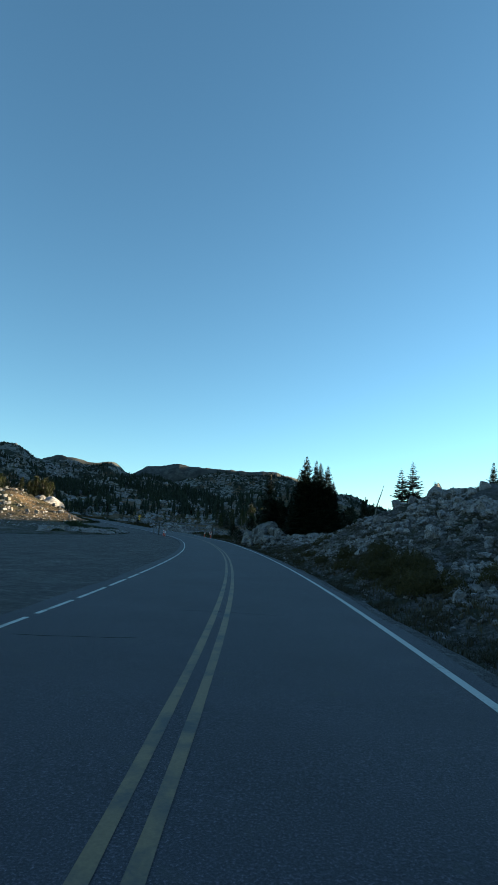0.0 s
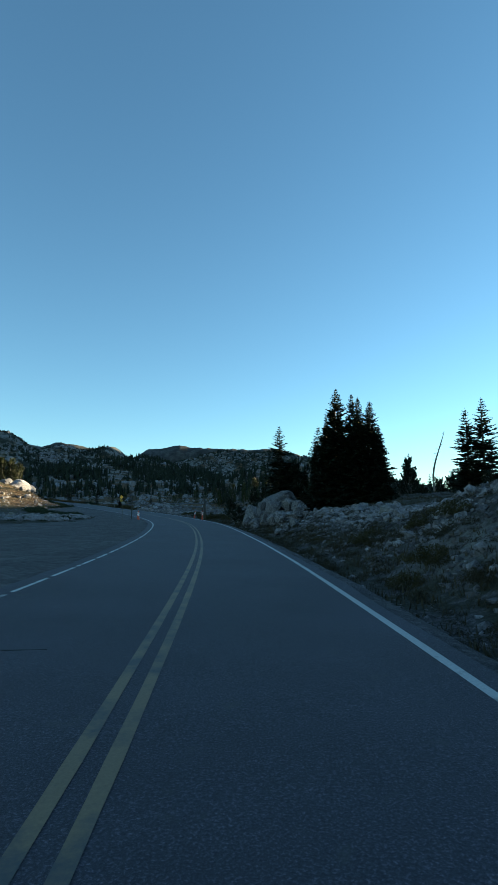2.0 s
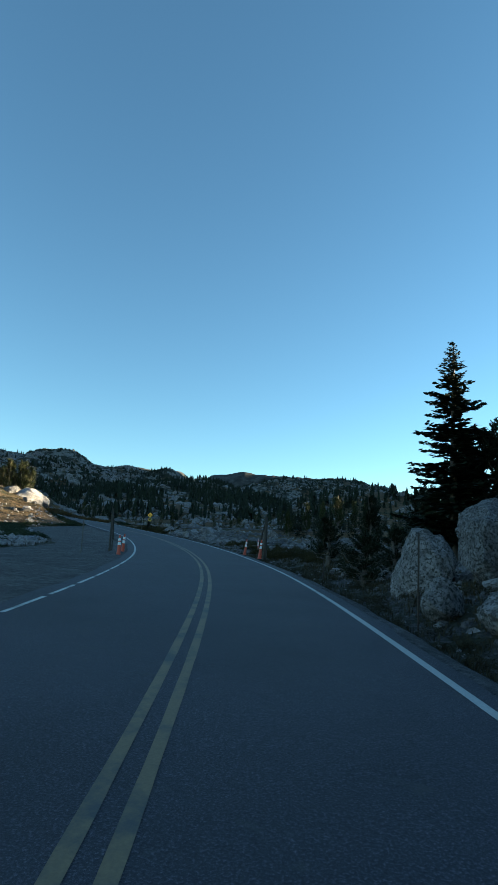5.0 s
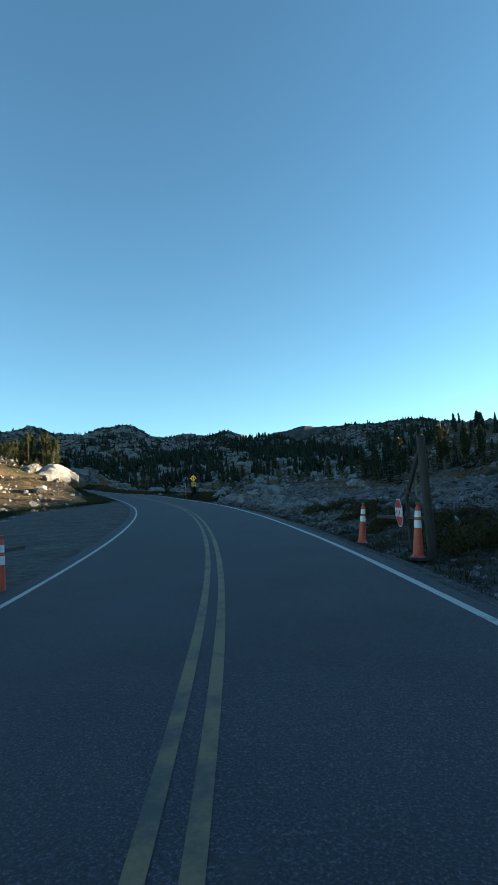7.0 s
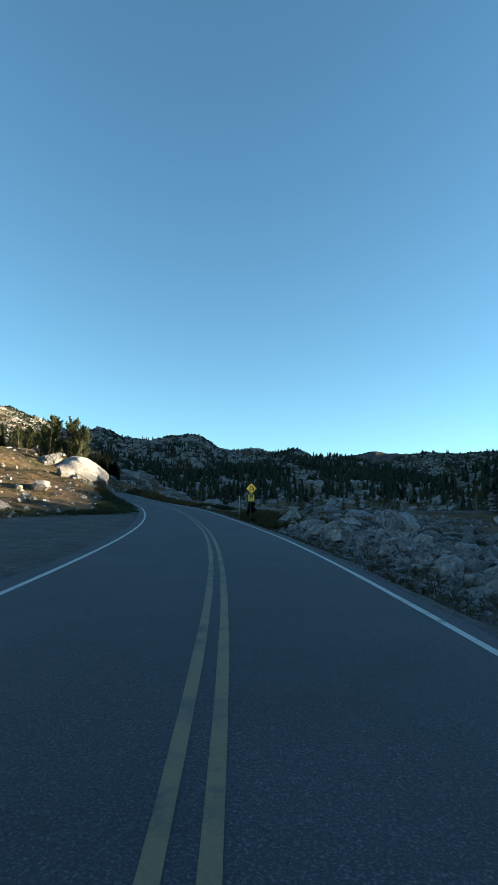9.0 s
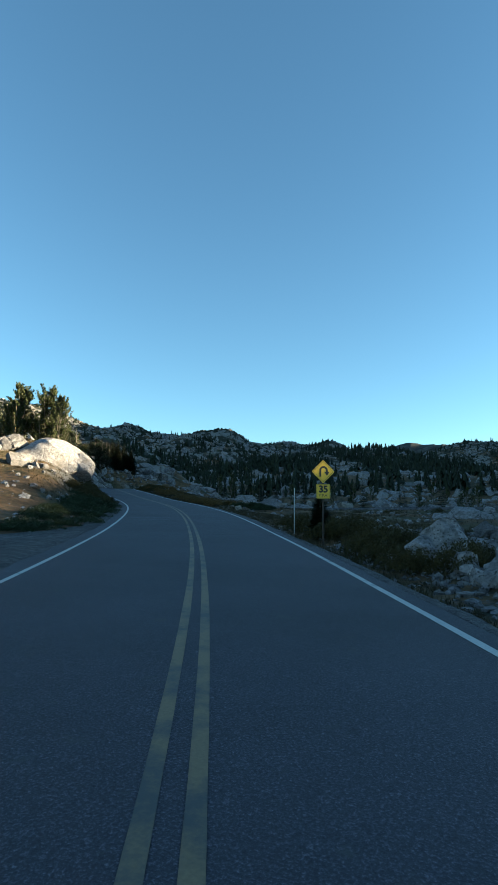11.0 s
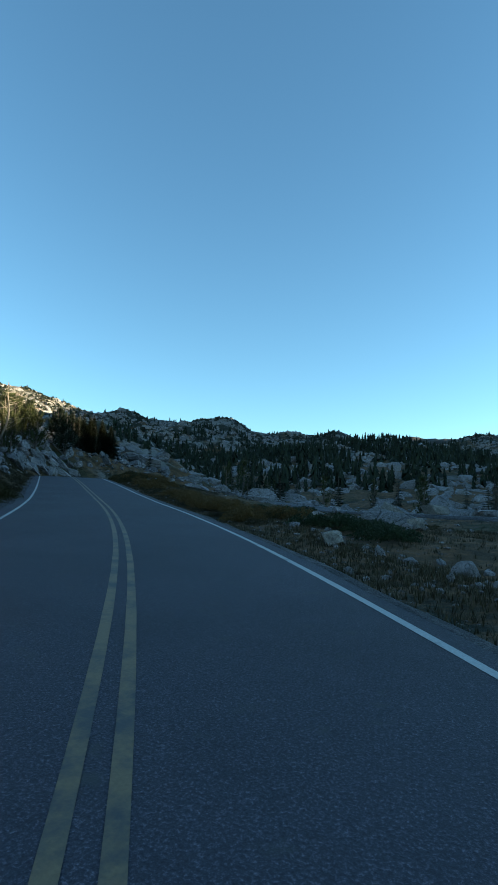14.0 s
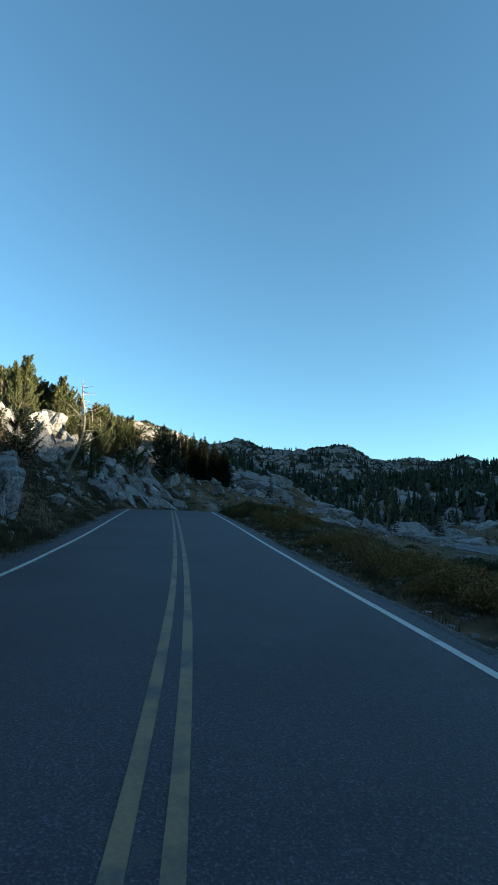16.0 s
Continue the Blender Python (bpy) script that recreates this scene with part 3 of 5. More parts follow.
def rock_points(level, seed, cuts=14, rough=0.10, flat=1.0, round_=0.0, joints=0):
    """A lump of granite: an uneven ball with broken, flat faces."""
    r = np.random.default_rng(seed)
    v, f = ICO[level]
    off = r.uniform(-50, 50, 2)
    lump = fbm(v[:, 0] * 1.3 + off[0] + v[:, 2] * 1.1, v[:, 1] * 1.3 + off[1] - v[:, 2] * 0.9, 3, seed % 97)
    out = v * (1.08 + (0.22 + round_) * lump)[:, None]
    for _ in range(cuts):
        n = r.normal(size=3)
        n[2] *= flat
        n /= np.linalg.norm(n)
        d = r.uniform(0.42, 0.80) + round_ * 1.6
        over = np.maximum(out @ n - d, 0)
        out = out - over[:, None] * n * (1 - round_)
    if joints:
        axes = np.linalg.qr(r.normal(0, 0.28, (3, 3)) + np.eye(3))[0]
        for n in axes:
            for side in (-1, 1):
                n2 = side * n + r.normal(0, 0.10, 3)
                n2 /= np.linalg.norm(n2)
                over = np.maximum(out @ n2 - r.uniform(0.50, 0.72), 0)
                out = out - over[:, None] * n2
        for _ in range(joints):
            n = axes[int(r.integers(3))] + r.normal(0, 0.12, 3)
            gap = np.exp(-((out @ n - r.uniform(-0.4, 0.4)) / 0.035) ** 2)
            out = out * (1 - 0.13 * gap)[:, None]
    fine = fbm(v[:, 0] * 5 + off[0] + v[:, 2] * 3, v[:, 1] * 5 + off[1] - v[:, 2] * 4, 4, seed % 89)
    out = out * (1 + rough * 0.55 * fine)[:, None]
    return out * 1.12, f


def rock_mesh(name, level, seed, mat, **kw):
    v, f = rock_points(level, seed, **kw)
    s = Shape()
    s.add(v, f)
    return s.mesh(name, mat, 24)


ROCKS = [rock_mesh("boulder", 3, 100 + i, GRANITE if i % 3 else GRANITE_WARM, cuts=10 + i % 6, rough=0.13, joints=1) for i in range(10)]
ROUND = [rock_mesh("boulder", 5, 300 + i, GRANITE, cuts=13, rough=0.16, round_=0.035, joints=2) for i in range(4)]
DOMES = [rock_mesh("boulder", 5, 380 + i, GRANITE_LICHEN, cuts=7, rough=0.15, round_=0.085) for i in range(5)]
SMOOTH = [rock_mesh("boulder", 5, 340 + i, GRANITE, cuts=5, rough=0.05, round_=0.09) for i in range(2)]
CUTROCK = [rock_mesh("boulder", 5, 430 + i, GRANITE_LICHEN if i % 2 else GRANITE, cuts=10, rough=0.16, flat=0.5, joints=4) for i in range(5)]
SLABS = [rock_mesh("boulder", 4, 460 + i, GRANITE_PALE, cuts=6, rough=0.07, flat=1.4, joints=1) for i in range(5)]
BLOCKY = [rock_mesh("boulder", 5, 400 + i, GRANITE_PALE, cuts=9, rough=0.15, flat=0.5, joints=4) for i in range(6)]


def boulder(x, y, size, label, group, kind_of=None, sink=0.3, turn=None, tilt=12, z=None, mat=None):
    """size: half-extents of the rock."""
    pool = kind_of or ROCKS
    me = pool[int(rng.integers(len(pool)))]
    ob = new("boulder", me)
    gz = ground_at(x, y) if z is None else z
    turn = rng.uniform(0, 360) if turn is None else turn
    m = pose(x, y, gz + size[2] * (1 - 2 * sink) * 0.75, rng.uniform(-tilt, tilt), rng.uniform(-tilt, tilt), turn)
    ob.matrix_basis = m @ Matrix.Diagonal((*size, 1))
    return tagged(ob, label, "boulder", group)


def rubble(name, label, spots, mat, level=1, cuts=6):
    """Many small stones in one mesh. spots: x, y, z, size rows."""
    s = Shape()
    shapes = [rock_points(level, 700 + i, cuts=cuts, rough=0.15, joints=1 if level > 1 else 0)[0] for i in range(12)]
    faces = np.array(ICO[level][1])
    vs, fs, n = [], [], 0
    for k, (x, y, z, sx, sy, sz) in enumerate(spots):
        v = shapes[k % 12]
        a = rng.uniform(0, 2 * math.pi)
        c, si = math.cos(a), math.sin(a)
        w = np.stack([(c * v[:, 0] * sx - si * v[:, 1] * sy), (si * v[:, 0] * sx + c * v[:, 1] * sy), v[:, 2] * sz], 1) + (x, y, z)
        vs.append(w)
        fs.append(faces + n)
        n += len(v)
    s.v = vs
    s.f = list(map(tuple, np.concatenate(fs).tolist()))
    return tagged(new(name, s.mesh(name, mat, 32)), label, "stones", kind="stuff")


# ---------------------------------------------------------------- trees
def spruce_crown(seed, h, r, levels, sprigs, low=0.05):
    q = np.random.default_rng(seed)
    base, out, length, wide, down = [], [], [], [], []
    z = low * h
    dz = h * (1 - low) / levels
    while z < h * 0.985:
        t = z / h
        n = int(q.integers(5, 8))
        a0 = q.uniform(0, 6.28)
        for k in range(n):
            if q.random() < 0.10:
                continue
            a = a0 + 6.283 * k / n + q.normal(0, 0.25)
            reach = (r * (1 - t) ** 0.85 + 0.03) * q.uniform(0.68, 1.18)
            if q.random() < 0.06:
                reach *= 1.25
            droop = -0.28 * (1 - t) + 0.35 * t ** 2 + q.normal(0, 0.06)
            m = max(4, int(1.7 * sprigs * reach / r) + 3)
            s = np.linspace(0.12, 1.0, m)
            for side in (-1, 1, 0):
                ss = s + q.uniform(-0.04, 0.04, m)
                p = np.stack([np.cos(a) * reach * ss, np.sin(a) * reach * ss, z + reach * (droop * ss + 0.16 * ss ** 2) + q.normal(0, 0.02, m)], 1)
                b = a + side * q.uniform(0.55, 1.1, m)
                ln = (0.05 + 0.09 * min(1, 3 * (1 - t)) + 0.22 * reach * (1.15 - ss)) * q.uniform(0.7, 1.35, m)
                if side == 0:
                    ln *= 0.8
                dn = droop * 0.6 + q.normal(-0.06 if side else 0.10, 0.22, m)
                base.append(p)
                out.append(np.stack([np.cos(b), np.sin(b), dn], 1))
                length.append(ln)
                wide.append(0.015 + 0.040 * min(1, 3 * (1 - t)) + 0.17 * ln * q.uniform(0.7, 1.2, m))
        z += dz * q.uniform(0.75, 1.25)
    for k in range(10):
        base.append(np.array([[0, 0, h * (0.93 + 0.007 * k)]]))
        a = k * 2.4
        out.append(np.array([[math.cos(a) * 0.5, math.sin(a) * 0.5, 0.9]]))
        length.append(np.array([0.12]))
        wide.append(np.array([0.018]))
    base, out = np.concatenate(base), np.concatenate(out)
    length, wide = np.concatenate(length)[:, None], np.concatenate(wide)[:, None]
    out = out / np.linalg.norm(out, axis=1)[:, None]
    across = np.cross(out, np.stack([q.normal(0, 0.5, len(out)), q.normal(0, 0.5, len(out)), np.ones(len(out))], 1))
    across /= np.linalg.norm(across, axis=1)[:, None]
    mid = base + out * length * 0.45
    return np.stack([base, mid + across * wide, base + out * length, mid - across * wide], 1)


def pine_crown(seed, h, r, tufts, needles):
    """A ragged timberline pine: upswept limbs with brushes of needles and gaps between them."""
    q = np.random.default_rng(seed)
    corners, limbs = [], []
    for k in range(tufts // 9):
        t = 0.10 + 0.80 * q.random() ** 0.85
        a = q.uniform(0, 6.283)
        rad = r * (1.05 - t) ** 0.65 * q.uniform(0.55, 1.15) * (1 + 0.25 * math.sin(a * 2 + seed))
        root = np.array([0, 0, t * h])
        mid = np.array([math.cos(a) * rad * 0.62, math.sin(a) * rad * 0.62, t * h + rad * 0.10])
        end = np.array([math.cos(a) * rad, math.sin(a) * rad, t * h + rad * q.uniform(0.55, 1.0) + 0.15])
        limbs.append((root, mid, end))
        for s in np.linspace(0.25, 1.0, 9):
            p = (1 - s) ** 2 * root + 2 * s * (1 - s) * mid + s * s * end + q.normal(0, 0.10 * (1.2 - s), 3)
            way = 2 * (1 - s) * (mid - root) + 2 * s * (end - mid)
            way = way / (np.linalg.norm(way) + 1e-6) + np.array([0, 0, 0.45])
            d = q.normal(0, 0.48, (needles, 3)) + way
            d /= np.linalg.norm(d, axis=1)[:, None]
            ln = q.uniform(0.16, 0.34, (needles, 1)) * (1.15 - 0.45 * s)
            o = p + q.normal(0, 0.06, (needles, 3))
            ac = np.cross(d, q.normal(size=(needles, 3)))
            ac /= np.linalg.norm(ac, axis=1)[:, None]
            w = 0.022 + 0.15 * ln
            corners.append(np.stack([o, o + d * ln * 0.55 + ac * w, o + d * ln, o + d * ln * 0.55 - ac * w], 1))
    for z in np.linspace(0.62, 1.0, 16):
        d = q.normal(0, 0.45, (needles, 3)) + (0, 0, 0.9)
        d /= np.linalg.norm(d, axis=1)[:, None]
        ln = q.uniform(0.14, 0.30, (needles, 1)) * (1.6 - z)
        o = np.array([0, 0, z * h - 0.15]) + q.normal(0, 0.05, (needles, 3))
        ac = np.cross(d, q.normal(size=(needles, 3)))
        ac /= np.linalg.norm(ac, axis=1)[:, None]
        corners.append(np.stack([o, o + d * ln * 0.55 + ac * ln * 0.2, o + d * ln, o + d * ln * 0.55 - ac * ln * 0.2], 1))
    return np.concatenate(corners), limbs


def trunk_shape(seed, h, base, bend=0.02, sides=8):
    q = np.random.default_rng(seed)
    ts = np.linspace(0, 0.98, 9)
    pts = [(bend * h * math.sin(t * 2.2 + seed) * t, bend * h * math.cos(t * 1.7 + seed) * t, -0.4 + t * (h + 0.4)) for t in ts]
    s = Shape()
    s.tube(pts, [base * (1 - t) ** 0.9 + 0.012 for t in ts], sides)
    return s, pts


def spruce_kind(seed, h, r, levels, sprigs, low=0.05):
    t, _ = trunk_shape(seed, h, 0.015 * h, 0.008)
    c = Shape()
    c.quads(spruce_crown(seed, h, r, levels, sprigs, low))
    return t.mesh("trunk", BARK, 60), c.mesh("crown", NEEDLES)


def pine_kind(seed, h, r, tufts, needles, mat):
    t, _ = trunk_shape(seed, h, 0.03 * h, 0.05)
    corners, limbs = pine_crown(seed, h, r, tufts, needles)
    for a, b, c in limbs:
        t.tube([a, b, c], [0.05, 0.032, 0.012], 4, False)
    c = Shape()
    c.quads(corners)
    return t.mesh("trunk", BARK, 60), c.mesh("crown", mat)


SPRUCES = [spruce_kind(11 + i, 10.0, rr, 62, 13, lo) for i, (rr, lo) in enumerate(((2.1, 0.03), (1.8, 0.04), (2.3, 0.02), (1.6, 0.08)))]
SPARSE = [spruce_kind(23 + i, 10.0, rr, 36, 11, 0.10) for i, rr in enumerate((2.1, 1.9))]
SPRUCES_MID = [spruce_kind(31 + i, 10.0, rr, 20, 5, 0.05) for i, rr in enumerate((1.7, 1.4, 2.0))]
PINES = [pine_kind(51 + i, 7.0, rr, 560, 10, NEEDLES_PINE) for i, rr in enumerate((1.7, 2.1, 1.4))]
PINES_DARK = [pine_kind(61 + i, 7.0, rr, 560, 10, NEEDLES) for i, rr in enumerate((1.6, 2.0))]
PINES_MID = [pine_kind(71 + i, 7.0, rr, 240, 6, NEEDLES_PINE) for i, rr in enumerate((1.5, 1.9))]


def tree(pool, x, y, height, label, group="", lean=1.5, wide=1.0, which=None, native=10.0, z=None):
    tm, cm = pool[int(rng.integers(len(pool))) if which is None else which]
    k = height / native
    gz = ground_at(x, y) if z is None else z
    ob = thing("conifer_tree", label, "tree", group)
    ob.matrix_basis = pose(x, y, gz - 0.05, rng.uniform(-lean, lean), rng.uniform(-lean, lean), rng.uniform(0, 360)) @ Matrix.Diagonal((k * wide, k * wide, k, 1))
    part("trunk", tm, None, ob)
    part("crown", cm, None, ob)
    return ob


def far_trees(name, label, spots, mat, tiers=5, spikes=6, broad=0.20):
    """Woods in the distance, one mesh. spots: x, y, z, height rows."""
    q = np.random.default_rng(5)
    spots = np.asarray(spots)
    wide, belly = q.uniform(0.75, 1.4, len(spots)), q.uniform(0.5, 1.0, len(spots))
    allv = []
    for t in range(tiers):
        zb, zt = 0.04 + 0.88 * t / tiers, 0.04 + 0.88 * (t + 1.75) / tiers
        for k in range(spikes):
            n = len(spots)
            a = q.uniform(0, 6.283, n) * 0.25 + 6.283 * k / spikes + t
            h = spots[:, 3]
            rad = h * broad * wide * (1.02 - zb) ** belly * q.uniform(0.6, 1.25, n)
            w = 0.62
            tip = np.stack([spots[:, 0], spots[:, 1], spots[:, 2] + h * min(1.0, zt)], 1)
            p1 = np.stack([spots[:, 0] + np.cos(a - w) * rad, spots[:, 1] + np.sin(a - w) * rad, spots[:, 2] + h * (zb + q.uniform(-.03, .03, n))], 1)
            p2 = np.stack([spots[:, 0] + np.cos(a + w) * rad, spots[:, 1] + np.sin(a + w) * rad, spots[:, 2] + h * (zb + q.uniform(-.03, .03, n))], 1)
            allv.append(np.stack([p1, p2, tip], 1))
    s = Shape()
    s.quads(np.concatenate(allv))
    return tagged(new(name, s.mesh(name, mat)), label, "woods", kind="stuff")


LIGHT = [spruce_crown(91 + i, 10.0, rr, 17, 2, 0.04) for i, rr in enumerate((2.0, 1.7, 2.4))]


def wood(name, label, spots, mat):
    """A stand of conifers too deep to count, one mesh. spots: x, y, z, height rows."""
    q = np.random.default_rng(15)
    s = Shape()
    for k, (x, y, z, h) in enumerate(spots):
        v = LIGHT[k % 3]
        a, f, w = q.uniform(0, 6.283), h / 10.0, q.uniform(0.95, 1.5)
        c, d = math.cos(a), math.sin(a)
        s.quads(np.stack([(c * v[..., 0] - d * v[..., 1]) * f * w + x, (d * v[..., 0] + c * v[..., 1]) * f * w + y, v[..., 2] * f + z], -1))
        s.tube([(x, y, z - 0.3), (x, y, z + 0.9 * h)], [0.014 * h, 0.02], 5, False)
    return tagged(new(name, s.mesh(name, mat)), label, "woods", kind="stuff")


def snag(x, y, height, label, seed, curl=0.12, z=None, arms=12, group="", arm=1.0, fork=0):
    """A bare dead tree."""
    q = np.random.default_rng(seed)
    ob = thing("dead_tree", label, "dead tree", group, m=pose(x, y, ground_at(x, y) if z is None else z, 0, 0, 0))
    ts = np.linspace(0, 1, 12)
    pts = [(curl * height * (0.35 * math.sin(t * 5 + seed) + t ** 3), 0.3 * curl * height * math.sin(t * 4), -0.3 + t * height) for t in ts]
    s = Shape()
    s.tube(pts, [0.016 * height * (1 - t) ** 0.8 + 0.02 for t in ts], 8)
    part("trunk", s, DEADWOOD, ob, smooth_angle=60)
    for k in range(fork):
        side = -1 if k % 2 else 1
        i = (1, 5, 7)[k % 3]
        ln = height * (0.34, 0.42, 0.25)[k % 3]
        base = np.array(pts[i])
        way = [base + ln * np.array([side * (0.28 * a ** 0.6 - 0.10 * a * a + 0.05 * math.sin(7 * a)), 0.04 * math.sin(5 * a + k), a]) for a in np.linspace(0, 1, 8)]
        s = Shape()
        s.tube(way, [0.010 * height * (1 - a) ** 0.7 + 0.015 for a in np.linspace(0, 1, 8)], 7)
        part("trunk", s, DEADWOOD, ob, smooth_angle=60)
    for k in range(arms):
        t = q.uniform(0.35, 0.97)
        i = min(10, int(t * 11))
        p = np.array(pts[i]) * (1 - (t * 11 - i)) + np.array(pts[i + 1]) * (t * 11 - i)
        a = q.uniform(0, 6.28)
        ln = arm * height * q.uniform(0.05, 0.17) * (1.2 - t)
        tip = p + np.array([math.cos(a) * ln, math.sin(a) * ln, ln * q.uniform(-0.3, 0.8)])
        mid = (p + tip) / 2 + q.normal(0, 0.06 * ln, 3)
        b = Shape()
        b.tube([p, mid, tip], [0.03, 0.02, 0.008], 5)
        part("limb", b, DEADWOOD, ob)
    return ob


def fallen_log(a, b, thick, label, seed):
    """A bleached trunk lying between two points, with broken limb stubs."""
    q = np.random.default_rng(seed)
    a, b = np.array(a, float), np.array(b, float)
    ob = thing("fallen_log", label, "log", m=pose(*a))
    ts = np.linspace(0, 1, 10)
    pts = [(b - a) * t + np.array([0, 0, 0.10 * math.sin(6 * t + seed)]) * (t < 0.95) + q.normal(0, 0.02, 3) for t in ts]
    s = Shape()
    s.tube(pts, [thick * (0.45 + 0.55 * t) for t in ts], 9)
    part("trunk", s, DEADWOOD, ob, smooth_angle=60)
    for k in range(7):
        p = np.array(pts[int(q.integers(0, 8))])
        d = q.normal(0, 1, 3) + [0, 0, 0.7]
        d *= q.uniform(0.3, 0.8) / np.linalg.norm(d)
        s = Shape()
        s.tube([p, p + d * 0.5 + q.normal(0, 0.04, 3), p + d], [thick * 0.3, thick * 0.2, 0.01], 5)
        part("limb", s, DEADWOOD, ob)
    return ob


# ---------------------------------------------------------------- shrubs and grass
def shrub_mesh(seed, leaves, mat, tall=0.6):
    q = np.random.default_rng(seed)
    a, t = q.uniform(0, 6.283, leaves), q.random(leaves)
    lob = 1 + 0.28 * np.sin(a * 3 + seed) + 0.15 * np.sin(a * 7 + 2 * seed)
    rad = np.sqrt(q.random(leaves)) * lob
    top = np.sqrt(np.clip(1 - (rad / (lob + 0.01)) ** 2, 0, 1)) * (0.75 + 0.35 * np.sin(a * 4 + rad * 5 + seed))
    z = tall * top * (0.35 + 0.65 * t ** 0.5) * 1.2
    o = np.stack([np.cos(a) * rad, np.sin(a) * rad, z], 1)
    d = np.stack([np.cos(a) * 0.6, np.sin(a) * 0.6, np.full(leaves, 0.9)], 1) + q.normal(0, 0.5, (leaves, 3))
    d /= np.linalg.norm(d, axis=1)[:, None]
    ac = np.cross(d, q.normal(size=(leaves, 3)))
    ac /= np.linalg.norm(ac, axis=1)[:, None]
    ln = q.uniform(0.04, 0.095, (leaves, 1))
    w = ln * 0.34
    s = Shape()
    s.quads(np.stack([o, o + d * ln * 0.5 + ac * w, o + d * ln, o + d * ln * 0.5 - ac * w], 1))
    return s.mesh("shrub", mat)


SHRUBS = [shrub_mesh(201 + i, 3200, LEAVES, 0.75) for i in range(4)]
SHRUBS_YELLOW = [shrub_mesh(261 + i, 3200, LEAVES_YELLOW, 0.75) for i in range(3)]
SHRUBS_BROWN = [shrub_mesh(241 + i, 2000, LEAVES_BROWN, 0.6) for i in range(3)]
SHRUBS_DARK = [shrub_mesh(221 + i, 3200, LEAVES_DARK, 0.5) for i in range(3)]


def scrub(name, label, rows, pool):
    """Low growth that nobody could count, one mesh. rows: x, y, size, height factor."""
    q = np.random.default_rng(len(rows))
    allv = []
    for x, y, size, tall in rows:
        me = pool[int(q.integers(len(pool)))]
        co = np.empty(len(me.vertices) * 3, np.float32)
        me.vertices.foreach_get("co", co)
        v = co.reshape(-1, 4, 3)[:int(500 + 1100 * min(1, size))]
        a = q.uniform(0, 6.283)
        c, s = math.cos(a), math.sin(a)
        w = np.stack([(c * v[..., 0] - s * v[..., 1]) * size + x, (s * v[..., 0] + c * v[..., 1]) * size + y, v[..., 2] * size * tall + ground_at(x, y) - 0.04], -1)
        allv.append(w)
    sh = Shape()
    sh.quads(np.concatenate(allv))
    return tagged(new(name, sh.mesh(name, pool[0].materials[0])), label, "shrubs", kind="stuff")


def shrub(x, y, size, label, group, pool=SHRUBS, tall=1.0):
    ob = new("shrub", pool[int(rng.integers(len(pool)))])
    ob.matrix_basis = pose(x, y, ground_at(x, y) - 0.05, 0, 0, rng.uniform(0, 360)) @ Matrix.Diagonal((size, size * rng.uniform(0.8, 1.1), size * tall, 1))
    return tagged(ob, label, "shrub", group)


def grass(name, label, spots, blades=6, mat=GRASS, size=0.18):
    q = np.random.default_rng(9)
    spots = np.asarray(spots)
    n = len(spots)
    out = []
    for k in range(blades):
        a = q.uniform(0, 6.283, n)
        ln = size * q.uniform(0.45, 1.25, n)
        o = spots[:, :3] + np.stack([q.normal(0, 0.07, n), q.normal(0, 0.07, n), np.full(n, -0.02)], 1)
        lean = q.uniform(0.15, 0.8, n)
        tip = o + np.stack([np.cos(a) * lean * ln, np.sin(a) * lean * ln, ln], 1)
        sd = np.stack([-np.sin(a), np.cos(a), 0 * a], 1) * 0.016
        out.append(np.stack([o - sd, o + sd, tip], 1))
    s = Shape()
    s.quads(np.concatenate(out))
    return tagged(new(name, s.mesh(name, mat)), label, "grass", kind="stuff")

# ---------------------------------------------------------------- the plan in numbers
# x, y, z of the middle, half-width and half-height
OUTCROP = [
    (3.5, 80.0, 3.99, 1.40, 0.75), (2.5, 84.4, 3.99, 0.99, 0.66), (1.9, 81.8, 3.16, 0.77, 0.70), (2.6, 78.1, 3.11, 0.85, 0.70), (0.6, 84.0, 2.51, 0.77, 0.92), (1.1, 78.0, 1.92, 0.72, 0.44), (2.0, 75.6, 2.24, 0.72, 0.51),
    (2.4, 73.4, 2.19, 0.50, 0.40), (2.9, 71.2, 2.28, 0.45, 0.44), (2.9, 73.4, 2.56, 0.45, 0.37), (4.2, 69.9, 2.84, 0.65, 0.40), (1.7, 77.2, 2.42, 0.54, 0.44), (4.1, 77.2, 3.53, 0.81, 0.53), (4.7, 74.8, 3.34, 0.63, 0.44),
]
OUTCROP_FOOT = [(3.6, 69.8, 2.51, 0.41, 0.26), (3.5, 66.5, 1.96, 0.32, 0.32), (2.9, 65.7, 1.55, 0.22, 0.25), (2.6, 65.1, 1.32, 0.20, 0.18), (2.4, 66.3, 1.27, 0.34, 0.18), (0.2, 80.1, 1.96, 0.41, 0.35), (1.0, 75.7, 1.69, 0.32, 0.26)]
BANK_FACE = [
    (15.1, 43.3, 6.3, 0.8, 0.8), (14.4, 36.8, 5.5, 0.8, 0.6), (13.2, 35.3, 4.6, 0.95, 0.6), (8.9, 30.0, 1.75, 0.95, 0.5), (12.9, 45.4, 4.9, 0.9, 0.8), (13.5, 43.5, 5.2, 0.8, 0.5), (10.3, 47.5, 3.4, 0.7, 0.8), (7.2, 39.6, 1.1, 0.46, 0.5), (11.8, 29.7, 3.5, 0.7, 0.5),
]
